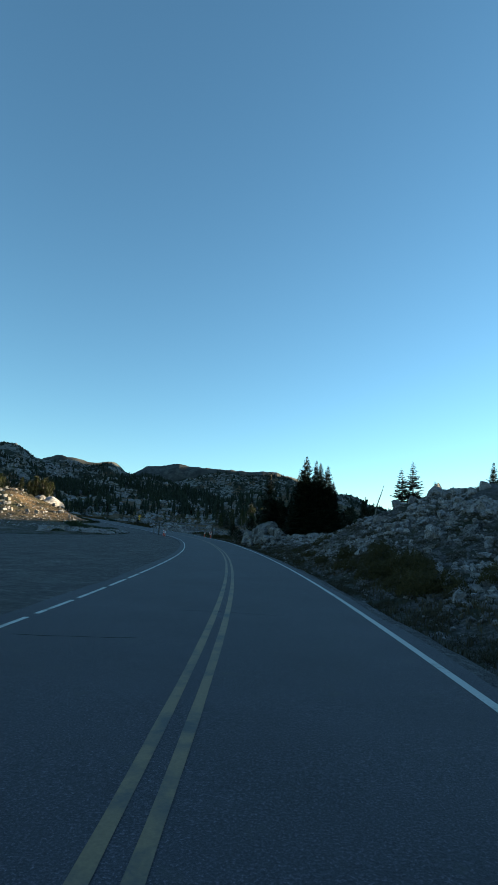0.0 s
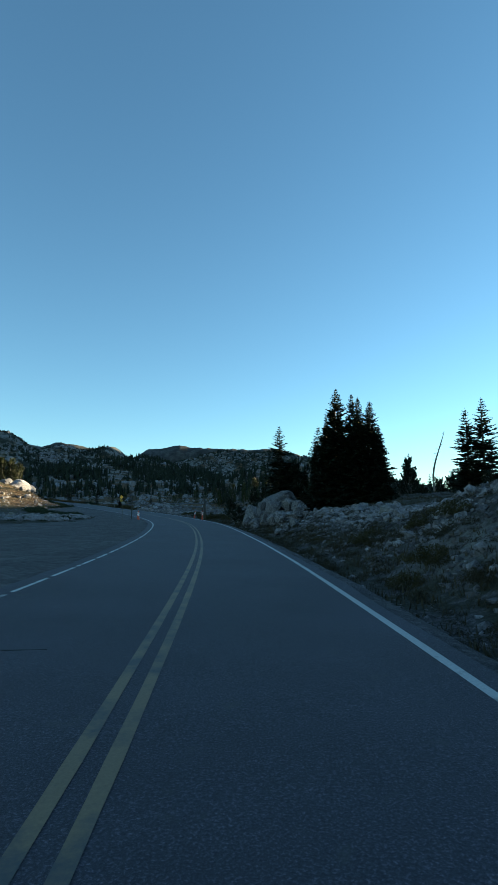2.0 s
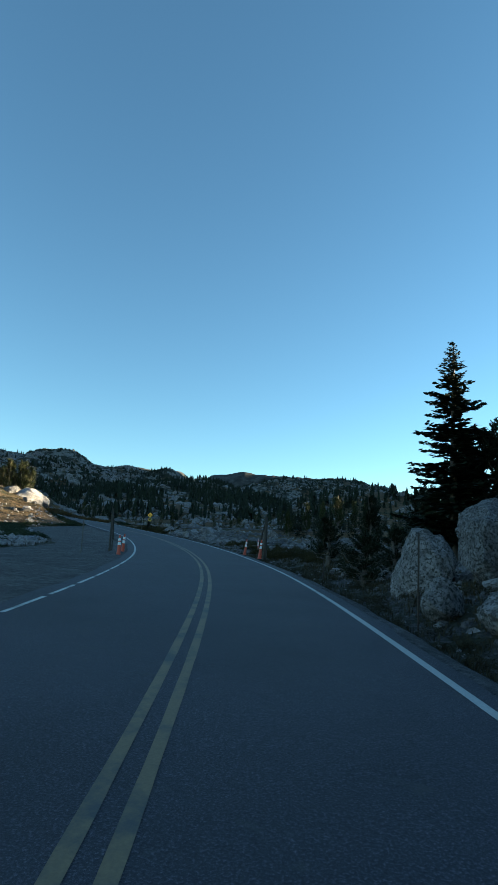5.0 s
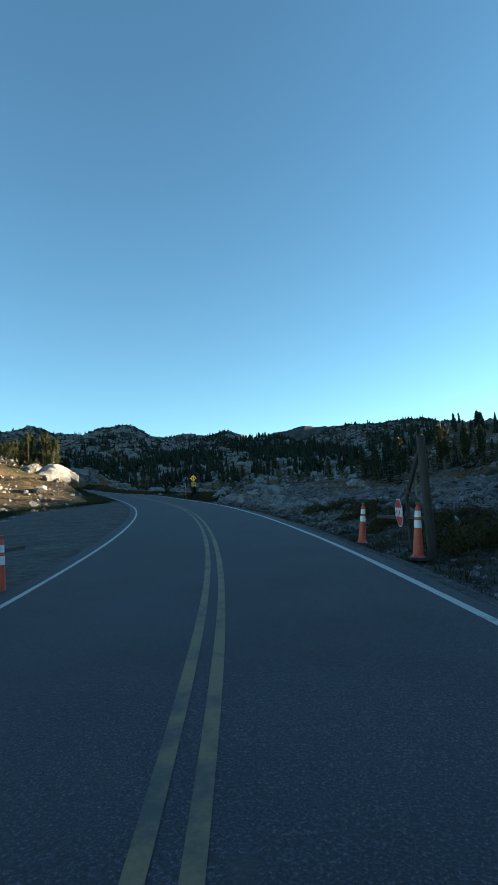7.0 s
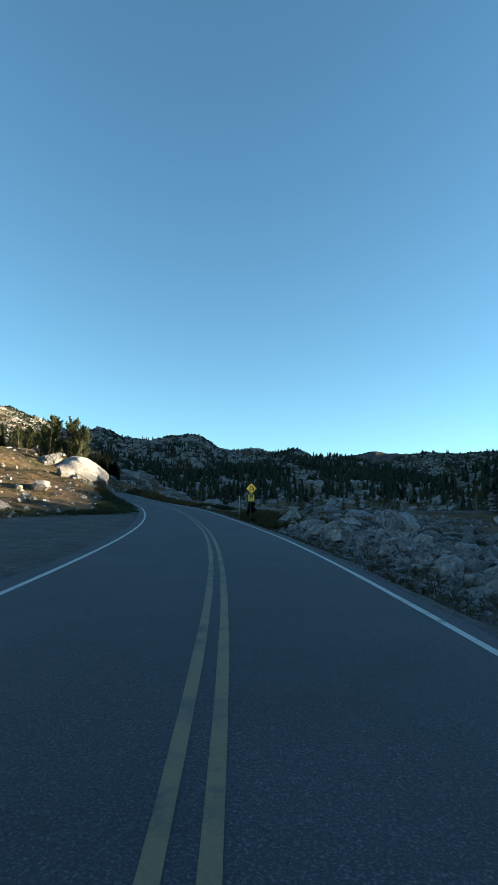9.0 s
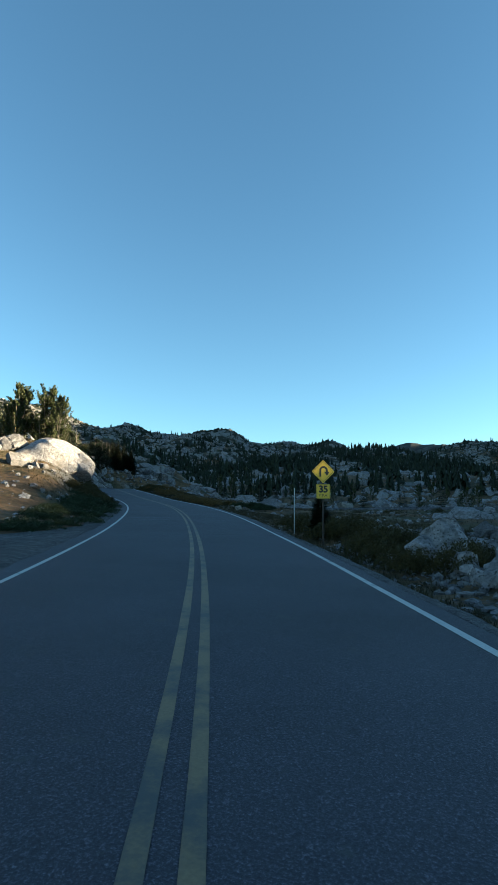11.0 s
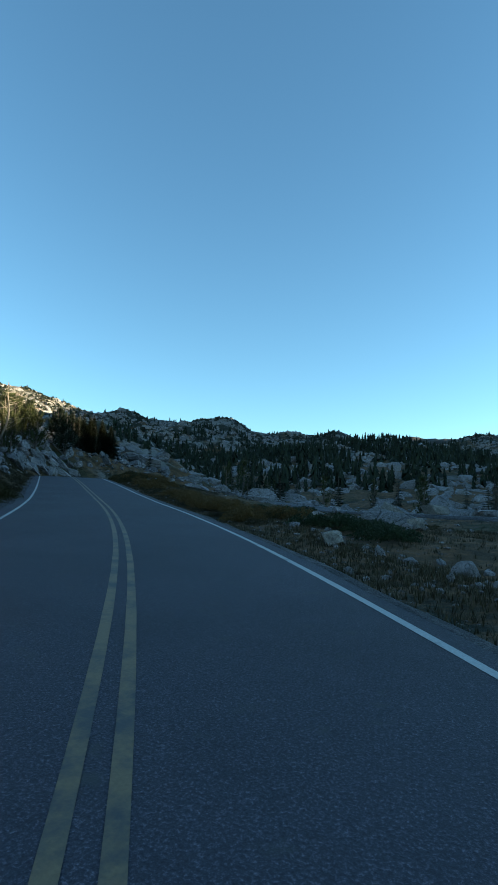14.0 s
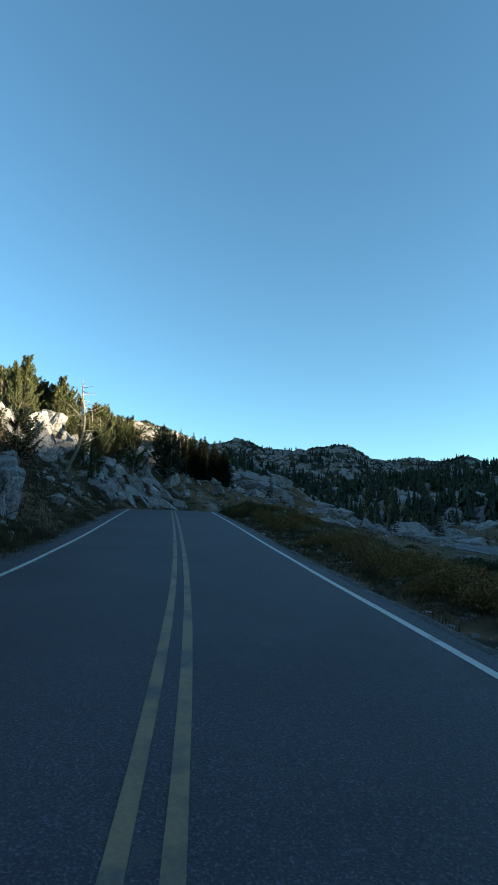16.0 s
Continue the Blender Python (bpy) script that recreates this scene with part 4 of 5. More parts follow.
BANK_FOOT = [
    (10.2, 46.0, 3.3, 0.65, 0.6), (11.1, 45.0, 3.8, 0.55, 0.5), (9.2, 41.6, 2.4, 0.48, 0.5), (9.0, 39.3, 2.2, 0.65, 0.7), (7.6, 40.3, 1.4, 0.42, 0.36), (6.9, 39.4, 1.0, 0.36, 0.45), (7.9, 37.8, 1.4, 0.48, 0.48), (6.6, 35.8, 0.75, 0.34, 0.25), (7.6, 36.1, 1.2, 0.36, 0.48), (10.2, 42.6, 3.1, 0.6, 0.55), (9.9, 37.4, 2.6, 0.6, 0.5), (11.4, 40.4, 3.7, 0.7, 0.6), (12.0, 37.6, 4.0, 0.7, 0.6),
]
MEADOW_BIG = [(189.1, 6.6, (0.5, 0.4, 0.4)), (193.2, 12.4, (0.55, 0.5, 0.5)), (196.3, 9.2, (0.6, 0.4, 0.35)), (186, 9, (0.5, 0.45, 0.4)), (152.7, 13.5, (0.9, 0.8, 0.7)), (219, 35, (2.2, 1.6, 1.2)), (222, 44, (2.6, 1.7, 1.1)), (214, 39, (1.8, 1.4, 1.0))]
LEFT_BIG = [
    (-63.15, 175.75, (3.7, 2.4, 2.1), 48, SMOOTH[:1], 10.4), (-60.45, 177.25, (1.2, 1.0, 1.2), 160, SMOOTH[:1], 10.3), (-65.5, 172.5, (1.7, 1.4, 1.3), 10, ROUND[1:2], None), (-58.6, 168.0, (1.5, 1.0, 0.8), 60, ROUND[2:3], None),
]
# x, y, half-extents, turn
CRAGS = [
    (-68.8, 187.2, (1.0, 0.8, 1.2), 20), (-70.8, 188.8, (1.5, 1.2, 1.8), 60), (-73.2, 191.6, (1.2, 1.0, 1.2), 80), (-69.4, 183.6, (1.0, 0.9, 0.9), 10),
    (-104, 224, (2.8, 1.8, 2.0), 25), (-107, 228, (3.0, 2.0, 2.6), 50),
    (-110, 224, (2.6, 2.0, 2.2), 35), (-106, 219, (2.2, 1.6, 2.0), 60), (-112, 231, (3.0, 2.2, 2.4), 20), (-108, 234, (2.0, 1.5, 1.6), 45),
    (-96, 212, (1.8, 1.3, 1.4), 55), (-101, 214, (2.2, 1.6, 1.8), 30), (-115, 238, (2.4, 1.8, 1.8), 40),
    (-92, 206, (1.5, 1.2, 1.6), 25), (-89, 203, (1.3, 1.0, 1.5), 70), (-86, 199, (1.5, 1.1, 1.4), 40), (-83, 196, (1.2, 1.0, 1.1), 5), (-94, 201, (2.2, 1.7, 2.0), 40),
]
# x, y, spread in x and y, number, smallest and largest half-size
SLAB_FIELDS = [(-70, 320, 90, 55, 620, 0.6, 3.2), (-20, 230, 45, 40, 420, 0.5, 2.1), (-165, 310, 40, 35, 300, 1.0, 4.2), (-140, 262, 22, 22, 120, 0.8, 3.0), (-300, 520, 90, 60, 420, 1.2, 4.0), (-150, 230, 30, 25, 140, 0.8, 3.0), (-60, 430, 120, 60, 250, 1.2, 4.0), (20, 330, 40, 60, 150, 0.8, 3.0), (-270, 590, 110, 60, 480, 1.4, 4.5), (-150, 520, 110, 60, 320, 1.2, 3.8)]
LEDGES = [(-300, 560, 170, 90, 9000, 0.6, 2.6), (-340, 760, 130, 60, 3500, 1.0, 3.4), (-120, 470, 130, 110, 2400, 0.6, 2.2), (-70, 330, 90, 60, 2600, 0.4, 1.8), (-165, 300, 45, 45, 2200, 0.5, 1.9), (20, 880, 260, 70, 2500, 1.0, 3.0)]
# x, y, tip's height, kind, width
RIGHT_TREES = [
    (8.1, 75.6, 14.3, 0, 1.15), (9.6, 74.6, 13.6, 1, 1.05), (10.35, 75.6, 13.5, 3, 1.1), (10.9, 74.7, 13.0, 2, 1.05), (8.0, 78.5, 12.0, 2, 0.9), (6.6, 77.4, 9.5, 1, 0.9), (8.6, 92.0, 13.7, 5, 1.2), (9.8, 93.1, 14.7, 0, 1.0), (11.8, 94.2, 14.9, 3, 0.95), (10.6, 91.0, 12.6, 2, 0.9), (12.4, 76.0, 11.0, 0, 1.0),
    (4.0, 94.4, 14.1, 4, 1.3), (27.3, 88.2, 16.3, 4, 1.25), (25.6, 88.6, 15.2, 5, 1.25), (29.2, 63.8, 12.7, 1, 1.0), (31.0, 66.0, 11.4, 0, 1.0), (31.5, 90.0, 13.5, 2, 1.0), (35, 92, 13, 1, 1),
]
RIGHT_PINES = [
    (6.1, 95.0, 6.9), (5.2, 96.0, 6.6), (7.3, 96.2, 5.2), (9.6, 96.5, 6.2), (1.0, 104.0, 4.6), (4.5, 106, 5.0), (18, 100, 4.6), (22, 104, 5.0), (26, 108, 4.4), (31, 106, 5.2), (15, 104, 4.2), (35, 112, 5.0), (24, 80, 3.4), (39, 84, 5.0), (44, 96, 5.2), (12, 112, 5.6), (8, 118, 6), (3, 122, 5),
]
LOW_SPRUCES = [(-0.9, 88.3, 2.2), (0.8, 91.5, 2.2), (-2.0, 98.0, 3.0), (-31.2, 159.2, 2.3)]
LEFT_TREES = [
    (-1.0, 170.5, 6.4, 0), (1.8, 172.5, 6.8, 0), (-4.0, 173.0, 6.2, 0), (4.6, 171.0, 6.0, 0), (7.0, 174.0, 6.4, 0), (-7.4, 171.0, 5.2, 0), (2.5, 176.5, 6.4, 0),
    (-64.6, 178.0, 6.4, 0), (-66.5, 179.5, 5.8, 0), (-68.5, 176.5, 5.0, 0), (-72, 180, 4.8, 0), (-76, 183, 4.6, 0), (-70, 186, 4.2, 1), (-79, 176, 4.6, 0), (-84, 180, 5.0, 0), (-74, 190, 4.4, 0), (-71, 177, 4.4, 0), (-74.5, 178, 4.2, 0),
    (-91, 202, 5.2, 0), (-94, 208, 4.8, 0), (-98, 206, 5.6, 0), (-102, 210, 5.4, 0), (-107, 214, 5.0, 0), (-113, 219, 5.0, 0), (-118, 224, 5.0, 0), (-116, 221, 5.4, 0), (-110, 213, 5.6, 0), (-90, 208, 4.6, 0), (-92, 211, 5.0, 0), (-96, 206, 5.4, 0), (-99, 210, 5.2, 0), (-104, 214, 5.4, 0), (-112, 216, 5.4, 0), (-108, 221, 4.8, 0), (-93, 204, 6.4, 0), (-97, 210, 6.4, 0), (-101, 214, 6.6, 0), (-104, 207, 6.5, 0), (-110, 220, 6.8, 0), (-106, 217, 6.4, 0), (-113, 224, 6.6, 0), (-115, 227.5, 6.0, 0), (-117, 219, 6.8, 0), (-121, 226, 6.6, 0), (-95, 198, 6.0, 0), (-115, 226, 5.6, 0), (-106, 227, 5.0, 0),
    (-122, 218, 6.5, 0), (-127, 228, 6.0, 0), (-108, 224.5, 6.5, 0), (-111, 227, 6.6, 0), (-104, 222, 6.2, 0), (-109, 229.5, 6.0, 0), (-105, 225.5, 5.8, 0), (-112, 230.5, 6.2, 0), (-100, 217.5, 6.0, 0), (-114, 232, 5.8, 0),
]
BEND_TREES = [
    (-100.4, 206.1, 6.2, 0), (-100.0, 206.7, 6.5, 1), (-99.5, 207.3, 7.0, 1), (-99.3, 208.3, 6.0, 0), (-98.9, 209.0, 5.7, 1), (-98.5, 209.7, 5.5, 0), (-98.2, 210.3, 5.4, 0),
    (-96.3, 213.7, 6.1, 0), (-102.0, 219.2, 5.8, 0), (-101.4, 220.1, 5.3, 0), (-100.7, 221.0, 5.7, 0), (-99.8, 222.3, 5.6, 0), (-102.2, 208.4, 6.2, 0), (-104.5, 212.0, 6.6, 1),
]
LEFT_SPRUCES = [(-106, 241, 7.0), (-108, 244, 7.0), (-111, 243.5, 5.6), (-104, 239, 5.0), (-112, 248, 6.6), (-109, 249, 6.0), (-114, 245, 5.8), (-117, 250, 6.8), (-103, 243, 5.4), (-106, 247, 6.6), (-100, 240, 4.4), (-120, 246, 6.0), (-115, 229, 5.5), (-117, 233, 6.2), (-119, 236, 5.6), (-114, 235, 4.8), (-124.7, 222, 8.0), (-120, 231, 5.5), (-117, 238, 6.0), (-124, 243, 6.5), (-130, 250, 6.0), (-121, 250, 5.0), (-135, 246, 6.5), (-113, 241, 4.5), (-127, 259, 5.5), (-140, 255, 6.5), (-100, 203, 6.8)]
# x, y, half-widths, number, heights, how dense
FORESTS = [
    (-125, 560, 160, 190, 6800, 5, 9, -0.35), (-60, 400, 150, 110, 2600, 4, 8, -0.2), (-60, 330, 110, 60, 1000, 3.5, 7.5, -0.05), (30, 215, 50, 40, 160, 4, 7, -0.1), (50, 520, 100, 120, 1100, 5, 9, -0.2),
    (-200, 330, 60, 60, 330, 3.5, 7.5, -0.05), (-150, 285, 40, 45, 120, 4, 7, 0.0), (-300, 560, 160, 120, 1500, 4, 7.5, -0.05), (-280, 800, 200, 140, 2000, 5, 9, -0.1), (20, 900, 320, 200, 3200, 6, 10, -0.25), (-430, 520, 130, 130, 130, 3, 5, 0.15),
    (-180, 250, 50, 45, 150, 4, 7, 0.0), (-160, 700, 150, 120, 900, 5, 9, -0.2),
]
THICKETS = [(-310, 570, 190, 100, 6000, 1.0, 3.0), (-340, 770, 140, 70, 3000, 1.5, 3.6), (-130, 480, 140, 120, 2600, 1.0, 3.0), (-450, 520, 90, 70, 600, 0.6, 1.5), (20, 900, 280, 90, 3000, 1.5, 4.0)]
# u, l, number, sizes, dark, height, seed
SHRUB_BANDS = [
    (196, 240, 5.7, 9.8, 105, 0.4, 0.95, 0, 0.85, 81), (234, 247, 4.7, 6.8, 22, 0.5, 0.95, 0, 0.9, 106), (195, 240, 4.9, 7.0, 150, 0.2, 0.5, 0, 0.8, 107), (192, 210, -6.6, -5.0, 26, 0.5, 0.9, 0, 0.9, 103), (184, 206, -8.5, -5.4, 34, 0.5, 1.0, 0, 1.1, 82), 
    (98, 124, 5.6, 10, 36, 0.4, 0.9, 0, 0.9, 85), (60, 95, 4.9, 7.2, 60, 0.2, 0.5, 0, 0.8, 86), (0, 96, 4.2, 5.2, 190, 0.1, 0.28, 0, 0.7, 101), (108, 165, 4.2, 5.0, 120, 0.1, 0.25, 0, 0.7, 102), (0, 78, 4.3, 7.6, 320, 0.15, 0.5, 0, 0.8, 93), (78, 165, 4.2, 6.2, 170, 0.12, 0.38, 0, 0.8, 94), (165, 198, 4.5, 7.5, 80, 0.12, 0.35, 0, 0.8, 97), (0, 80, 6.5, 12.5, 460, 0.2, 0.5, 0, 0.7, 98), (184, 244, -9, -4.6, 110, 0.15, 0.45, 0, 0.8, 99), (206, 250, -15, -4.9, 620, 0.18, 0.5, 0, 0.75, 104), (250, 286, -24, -5.6, 420, 0.2, 0.6, 0, 0.75, 105), (17, 29, 6.0, 8.6, 15, 0.65, 0.95, 0, 1.1, 87), (30, 60, 5.4, 8, 14, 0.3, 0.7, 0, 0.9, 92), (152, 170, 5.4, 9.0, 44, 0.5, 1.0, 0, 1.0, 88),
    (205, 222, 14, 19, 9, 1.0, 1.7, 1, 0.9, 89), (190.5, 194.5, 7.8, 10.2, 5, 0.9, 1.3, 1, 0.8, 100), (94, 116, -24, -12, 22, 0.5, 1.2, 1, 0.7, 90), (176, 232, 7, 30, 26, 0.3, 0.8, 0, 0.7, 91),
]
GRASS_BANDS = [(6500, -5, 100, 4.2, 7.6, 71), (9000, 96, 165, 4.2, 14, 72), (24000, 155, 240, 4.4, 16, 73), (12000, 150, 240, 14, 45, 77), (7000, 178, 245, -16, -4.7, 74), (9000, 205, 256, -13, -4.5, 70), (8000, 180, 245, -8.0, -4.4, 78), (2500, 84, 118, -24, -9, 75), (9000, 30, 98, 8.5, 26, 79), (9000, 145, 200, -36, -12, 76)]
# u, l, lean, turn
CONES = [(107.3, 4.4, 7, 110), (104.3, 4.85, 5, 100), (100.4, -4.5, 0, 10), (103.2, -4.4, 4, 60)]
GATES = [(104.5, 5.3), (103.0, -5.2)]
POLES = [
    (164.3, 4.7, 2.25, 0.022, STEEL, "thin pale grey steel marker pole", 0), (78.9, 4.75, 2.15, 0.022, RUST, "thin rusty brown roadside post", 1.5),
    (105.2, 5.3, 2.3, 0.03, DEADWOOD, "thin grey wooden snow stake", 2), (100.0, -6.6, 2.2, 0.03, DEADWOOD, "thin grey wooden snow stake", -1), (90.5, 5.2, 0.9, 0.03, RUST, "short brown roadside post", 1),
]
CLIFF = (-115.5, 267.5)
SIGN = (-30.3, 156.5, 5.25, 30)

# ================================================================ things along the drive
NEAR_ROAD = "beside the asphalt"


# ---------------------------------------------------------------- the rock bank on the right, at the start
def scatter(n, u0, u1, l0, l1, seed, keep=None):
    q = np.random.default_rng(seed)
    u_, l_ = q.uniform(u0, u1, n), q.uniform(l0, l1, n)
    if keep is not None:
        ok = keep(u_, l_, q)
        u_, l_ = u_[ok], l_[ok]
    x, y, _ = on_road(u_, l_)
    return x, y, ground(x, y), q


def stones(name, label, n, u0, u1, l0, l1, seed, lo, hi, mat=GRANITE, keep=None):
    x, y, z, q = scatter(n, u0, u1, l0, l1, seed, keep)
    s = lo + (hi - lo) * q.random(len(x)) ** 2.5
    rows = np.stack([x, y, z + s * 0.15, s * q.uniform(0.7, 1.3, len(x)), s * q.uniform(0.7, 1.2, len(x)), s * q.uniform(0.45, 0.9, len(x))], 1)
    return rubble(name, label, rows, mat)


LOOSE = []


def field(n, u0, u1, l0, l1, seed, lo, hi, label, group, pool=None, power=2.0, sink=0.25, tilt=25, small=0.62):
    x, y, z, q = scatter(n, u0, u1, l0, l1, seed)
    for a, b in zip(x, y):
        s = lo + (hi - lo) * q.random() ** power
        size = (s * q.uniform(0.8, 1.3), s * q.uniform(0.7, 1.1), s * q.uniform(0.6, 0.95))
        if s > small:
            boulder(float(a), float(b), size, label, group, pool, sink, tilt=tilt)
        else:
            LOOSE.append((a, b, ground_at(a, b) + size[2] * 0.4, *size))


BANK = "boulders of the roadside bank"
field(36, 12, 44, 10.5, 19, 41, 0.3, 1.0, "angular grey granite block on the rocky road bank", BANK, CUTROCK + ROCKS, sink=0.45)
field(44, 30, 76, 9.0, 15, 42, 0.18, 0.5, "broken grey granite boulder on the stony road bank", BANK)
field(26, 52, 80, 9.4, 13, 43, 0.25, 0.7, "broken grey granite boulder along the bank's top", BANK, CUTROCK + ROCKS, sink=0.45)
for x, y, z, wide, high in BANK_FACE + BANK_FOOT:
    boulder(x + 0.15, y + 0.2, (wide * 1.15, wide * 0.95, high * 1.2), "large angular granite block of the road cut", BANK, CUTROCK, 0.3, tilt=16, z=z - high * 0.36)

q = np.random.default_rng(40)
for u_ in np.arange(25, 48, 2.5):
    for l_ in (10.6, 12.8, 15.0):
        if q.random() < 0.35:
            continue
        x, y, z = place(u_ + q.uniform(-0.9, 0.9), l_ + q.uniform(-0.8, 0.8) + 0.05 * (u_ - 24))
        k = q.uniform(0.5, 1.0)
        boulder(x, y, (k * q.uniform(0.9, 1.4), k, k * q.uniform(0.6, 1.0)), "jointed granite block half buried in the bank", BANK, CUTROCK, 0.5, tilt=22)

# rounded outcrop below the lone spruce
OUT = "boulders of the rounded outcrop"
for x, y, z, wide, high in OUTCROP + OUTCROP_FOOT:
    boulder(x, y, (wide * 1.08, wide * 0.95, high * 1.12), "rounded granite boulder speckled with lichen", OUT, DOMES, 0.3, tilt=10, z=z - high * 0.33)
field(26, 76, 92, 5.6, 11, 44, 0.18, 0.5, "small grey granite boulder below the outcrop", OUT)

# pile of blocks and the pointed boulder, before the sign
PILE = "boulders of the roadside pile"
field(78, 127, 150, 5.8, 10.5, 45, 0.22, 0.62, "broken angular granite block in a roadside pile", PILE, ROCKS + BLOCKY, 1.6)
field(40, 112, 134, 6.5, 24, 46, 0.18, 0.5, "grey granite boulder lying in the dry meadow", PILE)
x, y, z = place(139.3, 8.4)
boulder(x, y, (1.1, 0.9, 1.15), "pointed pale granite boulder beside the rock pile", PILE, BLOCKY[:1], 0.2, turn=30, tilt=4)

field(52, 141, 160, 5.8, 9.0, 56, 0.35, 0.85, "broken angular granite block heaped beside the road", PILE, ROCKS + BLOCKY, 1.4, sink=0.12)

# meadow boulders on the right
MEADOW = "boulders in the meadow"
field(26, 165, 225, 6.5, 26, 47, 0.14, 0.5, "pale granite boulder lying in dry meadow grass", MEADOW, None, 2.6)
field(60, 150, 235, 24, 75, 48, 0.3, 1.5, "grey granite boulder at the meadow's far side", MEADOW, ROUND + ROCKS, 2.0)
for u_, l_, s in MEADOW_BIG:
    x, y, z = place(u_, l_)
    boulder(x, y, s, "pale granite boulder standing out of the grass", MEADOW, ROCKS, 0.2)

# the left side: rocks at the pull-out's far edge, the lit slope, the big smooth boulder, the cliffs
LEFT = "boulders beyond the pull-out"
field(90, 96, 126, -26, -13.5, 51, 0.25, 0.7, "grey granite boulder at the edge of the pull-out", LEFT)
SLOPE = "boulders of the sunlit slope"
field(56, 150, 196, -34, -12, 52, 0.3, 1.15, "pale tan granite boulder on the dry grassy slope", SLOPE, None, 1.8)
field(46, 176, 204, -12, -5.4, 53, 0.16, 0.5, "grey granite stone tumbled below the big boulder", SLOPE, None, 1.6)
for x, y, s, turn, pool, z in LEFT_BIG:
    boulder(x, y, s, "huge smooth rounded granite boulder on the slope", SLOPE, pool, 0.22, turn=turn, tilt=4, z=z)
CRAG = "blocks of the crag"


def slab(u_, l_, size, label):
    """A slab bedded in the slope, dipping along the road and towards it."""
    x, y, z = place(u_, l_)
    x1, y1, _ = place(u_ + 1.0, l_)
    along = Vector((x1 - x, y1 - y, 0)).normalized()
    inward = Vector((along.y, -along.x, 0))
    a = (along * 0.86 - Vector((0, 0, rng.uniform(0.40, 0.62))) + inward * rng.uniform(0.1, 0.4)).normalized()
    n = inward * rng.uniform(0.5, 0.8) + Vector((0, 0, 0.75)) + along * rng.uniform(0.2, 0.5)
    n = (n - a * n.dot(a)).normalized()
    b = n.cross(a)
    ob = new("boulder", SLABS[int(rng.integers(len(SLABS)))])
    m = Matrix((a, b, n)).transposed().to_4x4()
    ob.matrix_basis = Matrix.Translation((x, y, ground_at(x, y) + 0.12)) @ m @ Matrix.Diagonal((*size, 1))
    return tagged(ob, label, "boulder", CRAG)


for x, y, s, turn in CRAGS:
    boulder(x, y, s, "jointed pale grey granite outcrop beside the bend", CRAG, BLOCKY, 0.22, turn=turn, tilt=14)
# the tilted slabs above the bend, and the cliff beyond it
q = np.random.default_rng(58)
for k in range(22):
    a, b = q.normal(0, 0.8), q.normal(0, 0.8)
    s = q.uniform(1.2, 2.4)
    boulder(CLIFF[0] + 12 * a, CLIFF[1] + 8 * b, (s * 1.3, s, s * 0.8), "pale granite slab of the low cliff past the bend", CRAG, BLOCKY, 0.34, tilt=24)
for row, l_ in enumerate(np.arange(-6.6, -12.6, -0.95)):
    for u_ in np.arange(241.6 + 0.8 * (row % 2) + 0.15 * row, 256.5 - 0.55 * row, 1.75):
        slab(u_ + q.uniform(-0.35, 0.35), l_ + q.uniform(-0.2, 0.2), (q.uniform(1.2, 2.0), q.uniform(0.75, 1.15), q.uniform(0.6, 0.95)), "tilted slab of pale jointed granite above the bend")
for u_, l_, size in ((231.5, -9.4, (1.3, 0.9, 1.2)), (233.4, -9.9, (0.9, 0.8, 1.4)), (236.0, -9.6, (1.4, 0.9, 0.9)), (228.6, -10.6, (1.5, 1.0, 1.0)), (223.0, -6.5, (0.8, 0.6, 0.4)), (226.0, -7.6, (0.5, 0.4, 0.3))):
    x, y, z = place(u_, l_)
    boulder(x, y, size, "weathered granite block in the heathy slope", CRAG, SLABS, 0.3, tilt=10)
for u_, l_, size in ((213.7, -6.7, (1.1, 0.95, 1.35)), (211.6, -7.3, (1.3, 1.0, 1.6)), (209.8, -7.8, (1.1, 0.9, 1.2)), (212.6, -8.6, (1.3, 1.1, 1.7))):
    x, y, z = place(u_, l_)
    boulder(x, y, size, "steep jointed granite face beside the lane", CRAG, BLOCKY, 0.3, tilt=8)
field(60, 250, 290, -15, -6.2, 55, 0.4, 1.2, "granite block on the slope outside the bend", CRAG, BLOCKY + CUTROCK, sink=0.35)
field(30, 206, 240, -16, -5.8, 54, 0.25, 0.8, "broken granite block at the crag's foot", CRAG, BLOCKY + ROCKS)

stones("pile_stones", "pale broken granite rubble heaped beside the road", 1800, 118, 156, 6.2, 15, 67, 0.08, 0.40, keep=lambda a, b, q: fbm(a / 6.0, b / 3.0, 3, 26) + q.normal(0, 0.25, len(a)) > -0.1)
rubble("loose_boulders", "loose grey granite boulders along both sides of the road", LOOSE, GRANITE, 2, 9)
stones("bank_stones", "loose broken grey stones strewn over the road bank", 9000, 6, 94, 6.4, 14, 61, 0.05, 0.30, keep=lambda a, b, q: fbm(a / 4.0, b / 2.5, 3, 24) + q.normal(0, 0.35, len(a)) + 0.12 * (b - 9.4) > 0.05)
stones("bank_scree", "small flat scree stones covering the road bank", 26000, 6, 94, 5.6, 12.5, 68, 0.03, 0.15, GRANITE_DARK, keep=lambda a, b, q: fbm(a / 2.2, b / 1.6, 3, 27) + q.normal(0, 0.4, len(a)) + 0.08 * (b - 7.5) > -0.05)
stones("verge_stones", "small stones strewn along the verges", 3200, -5, 240, 4.4, 9, 62, 0.03, 0.14)
stones("shoulder_stones", "small dark stones on the gravel shoulder", 9000, 0, 240, 3.95, 5.2, 69, 0.012, 0.05, GRANITE_DARK)
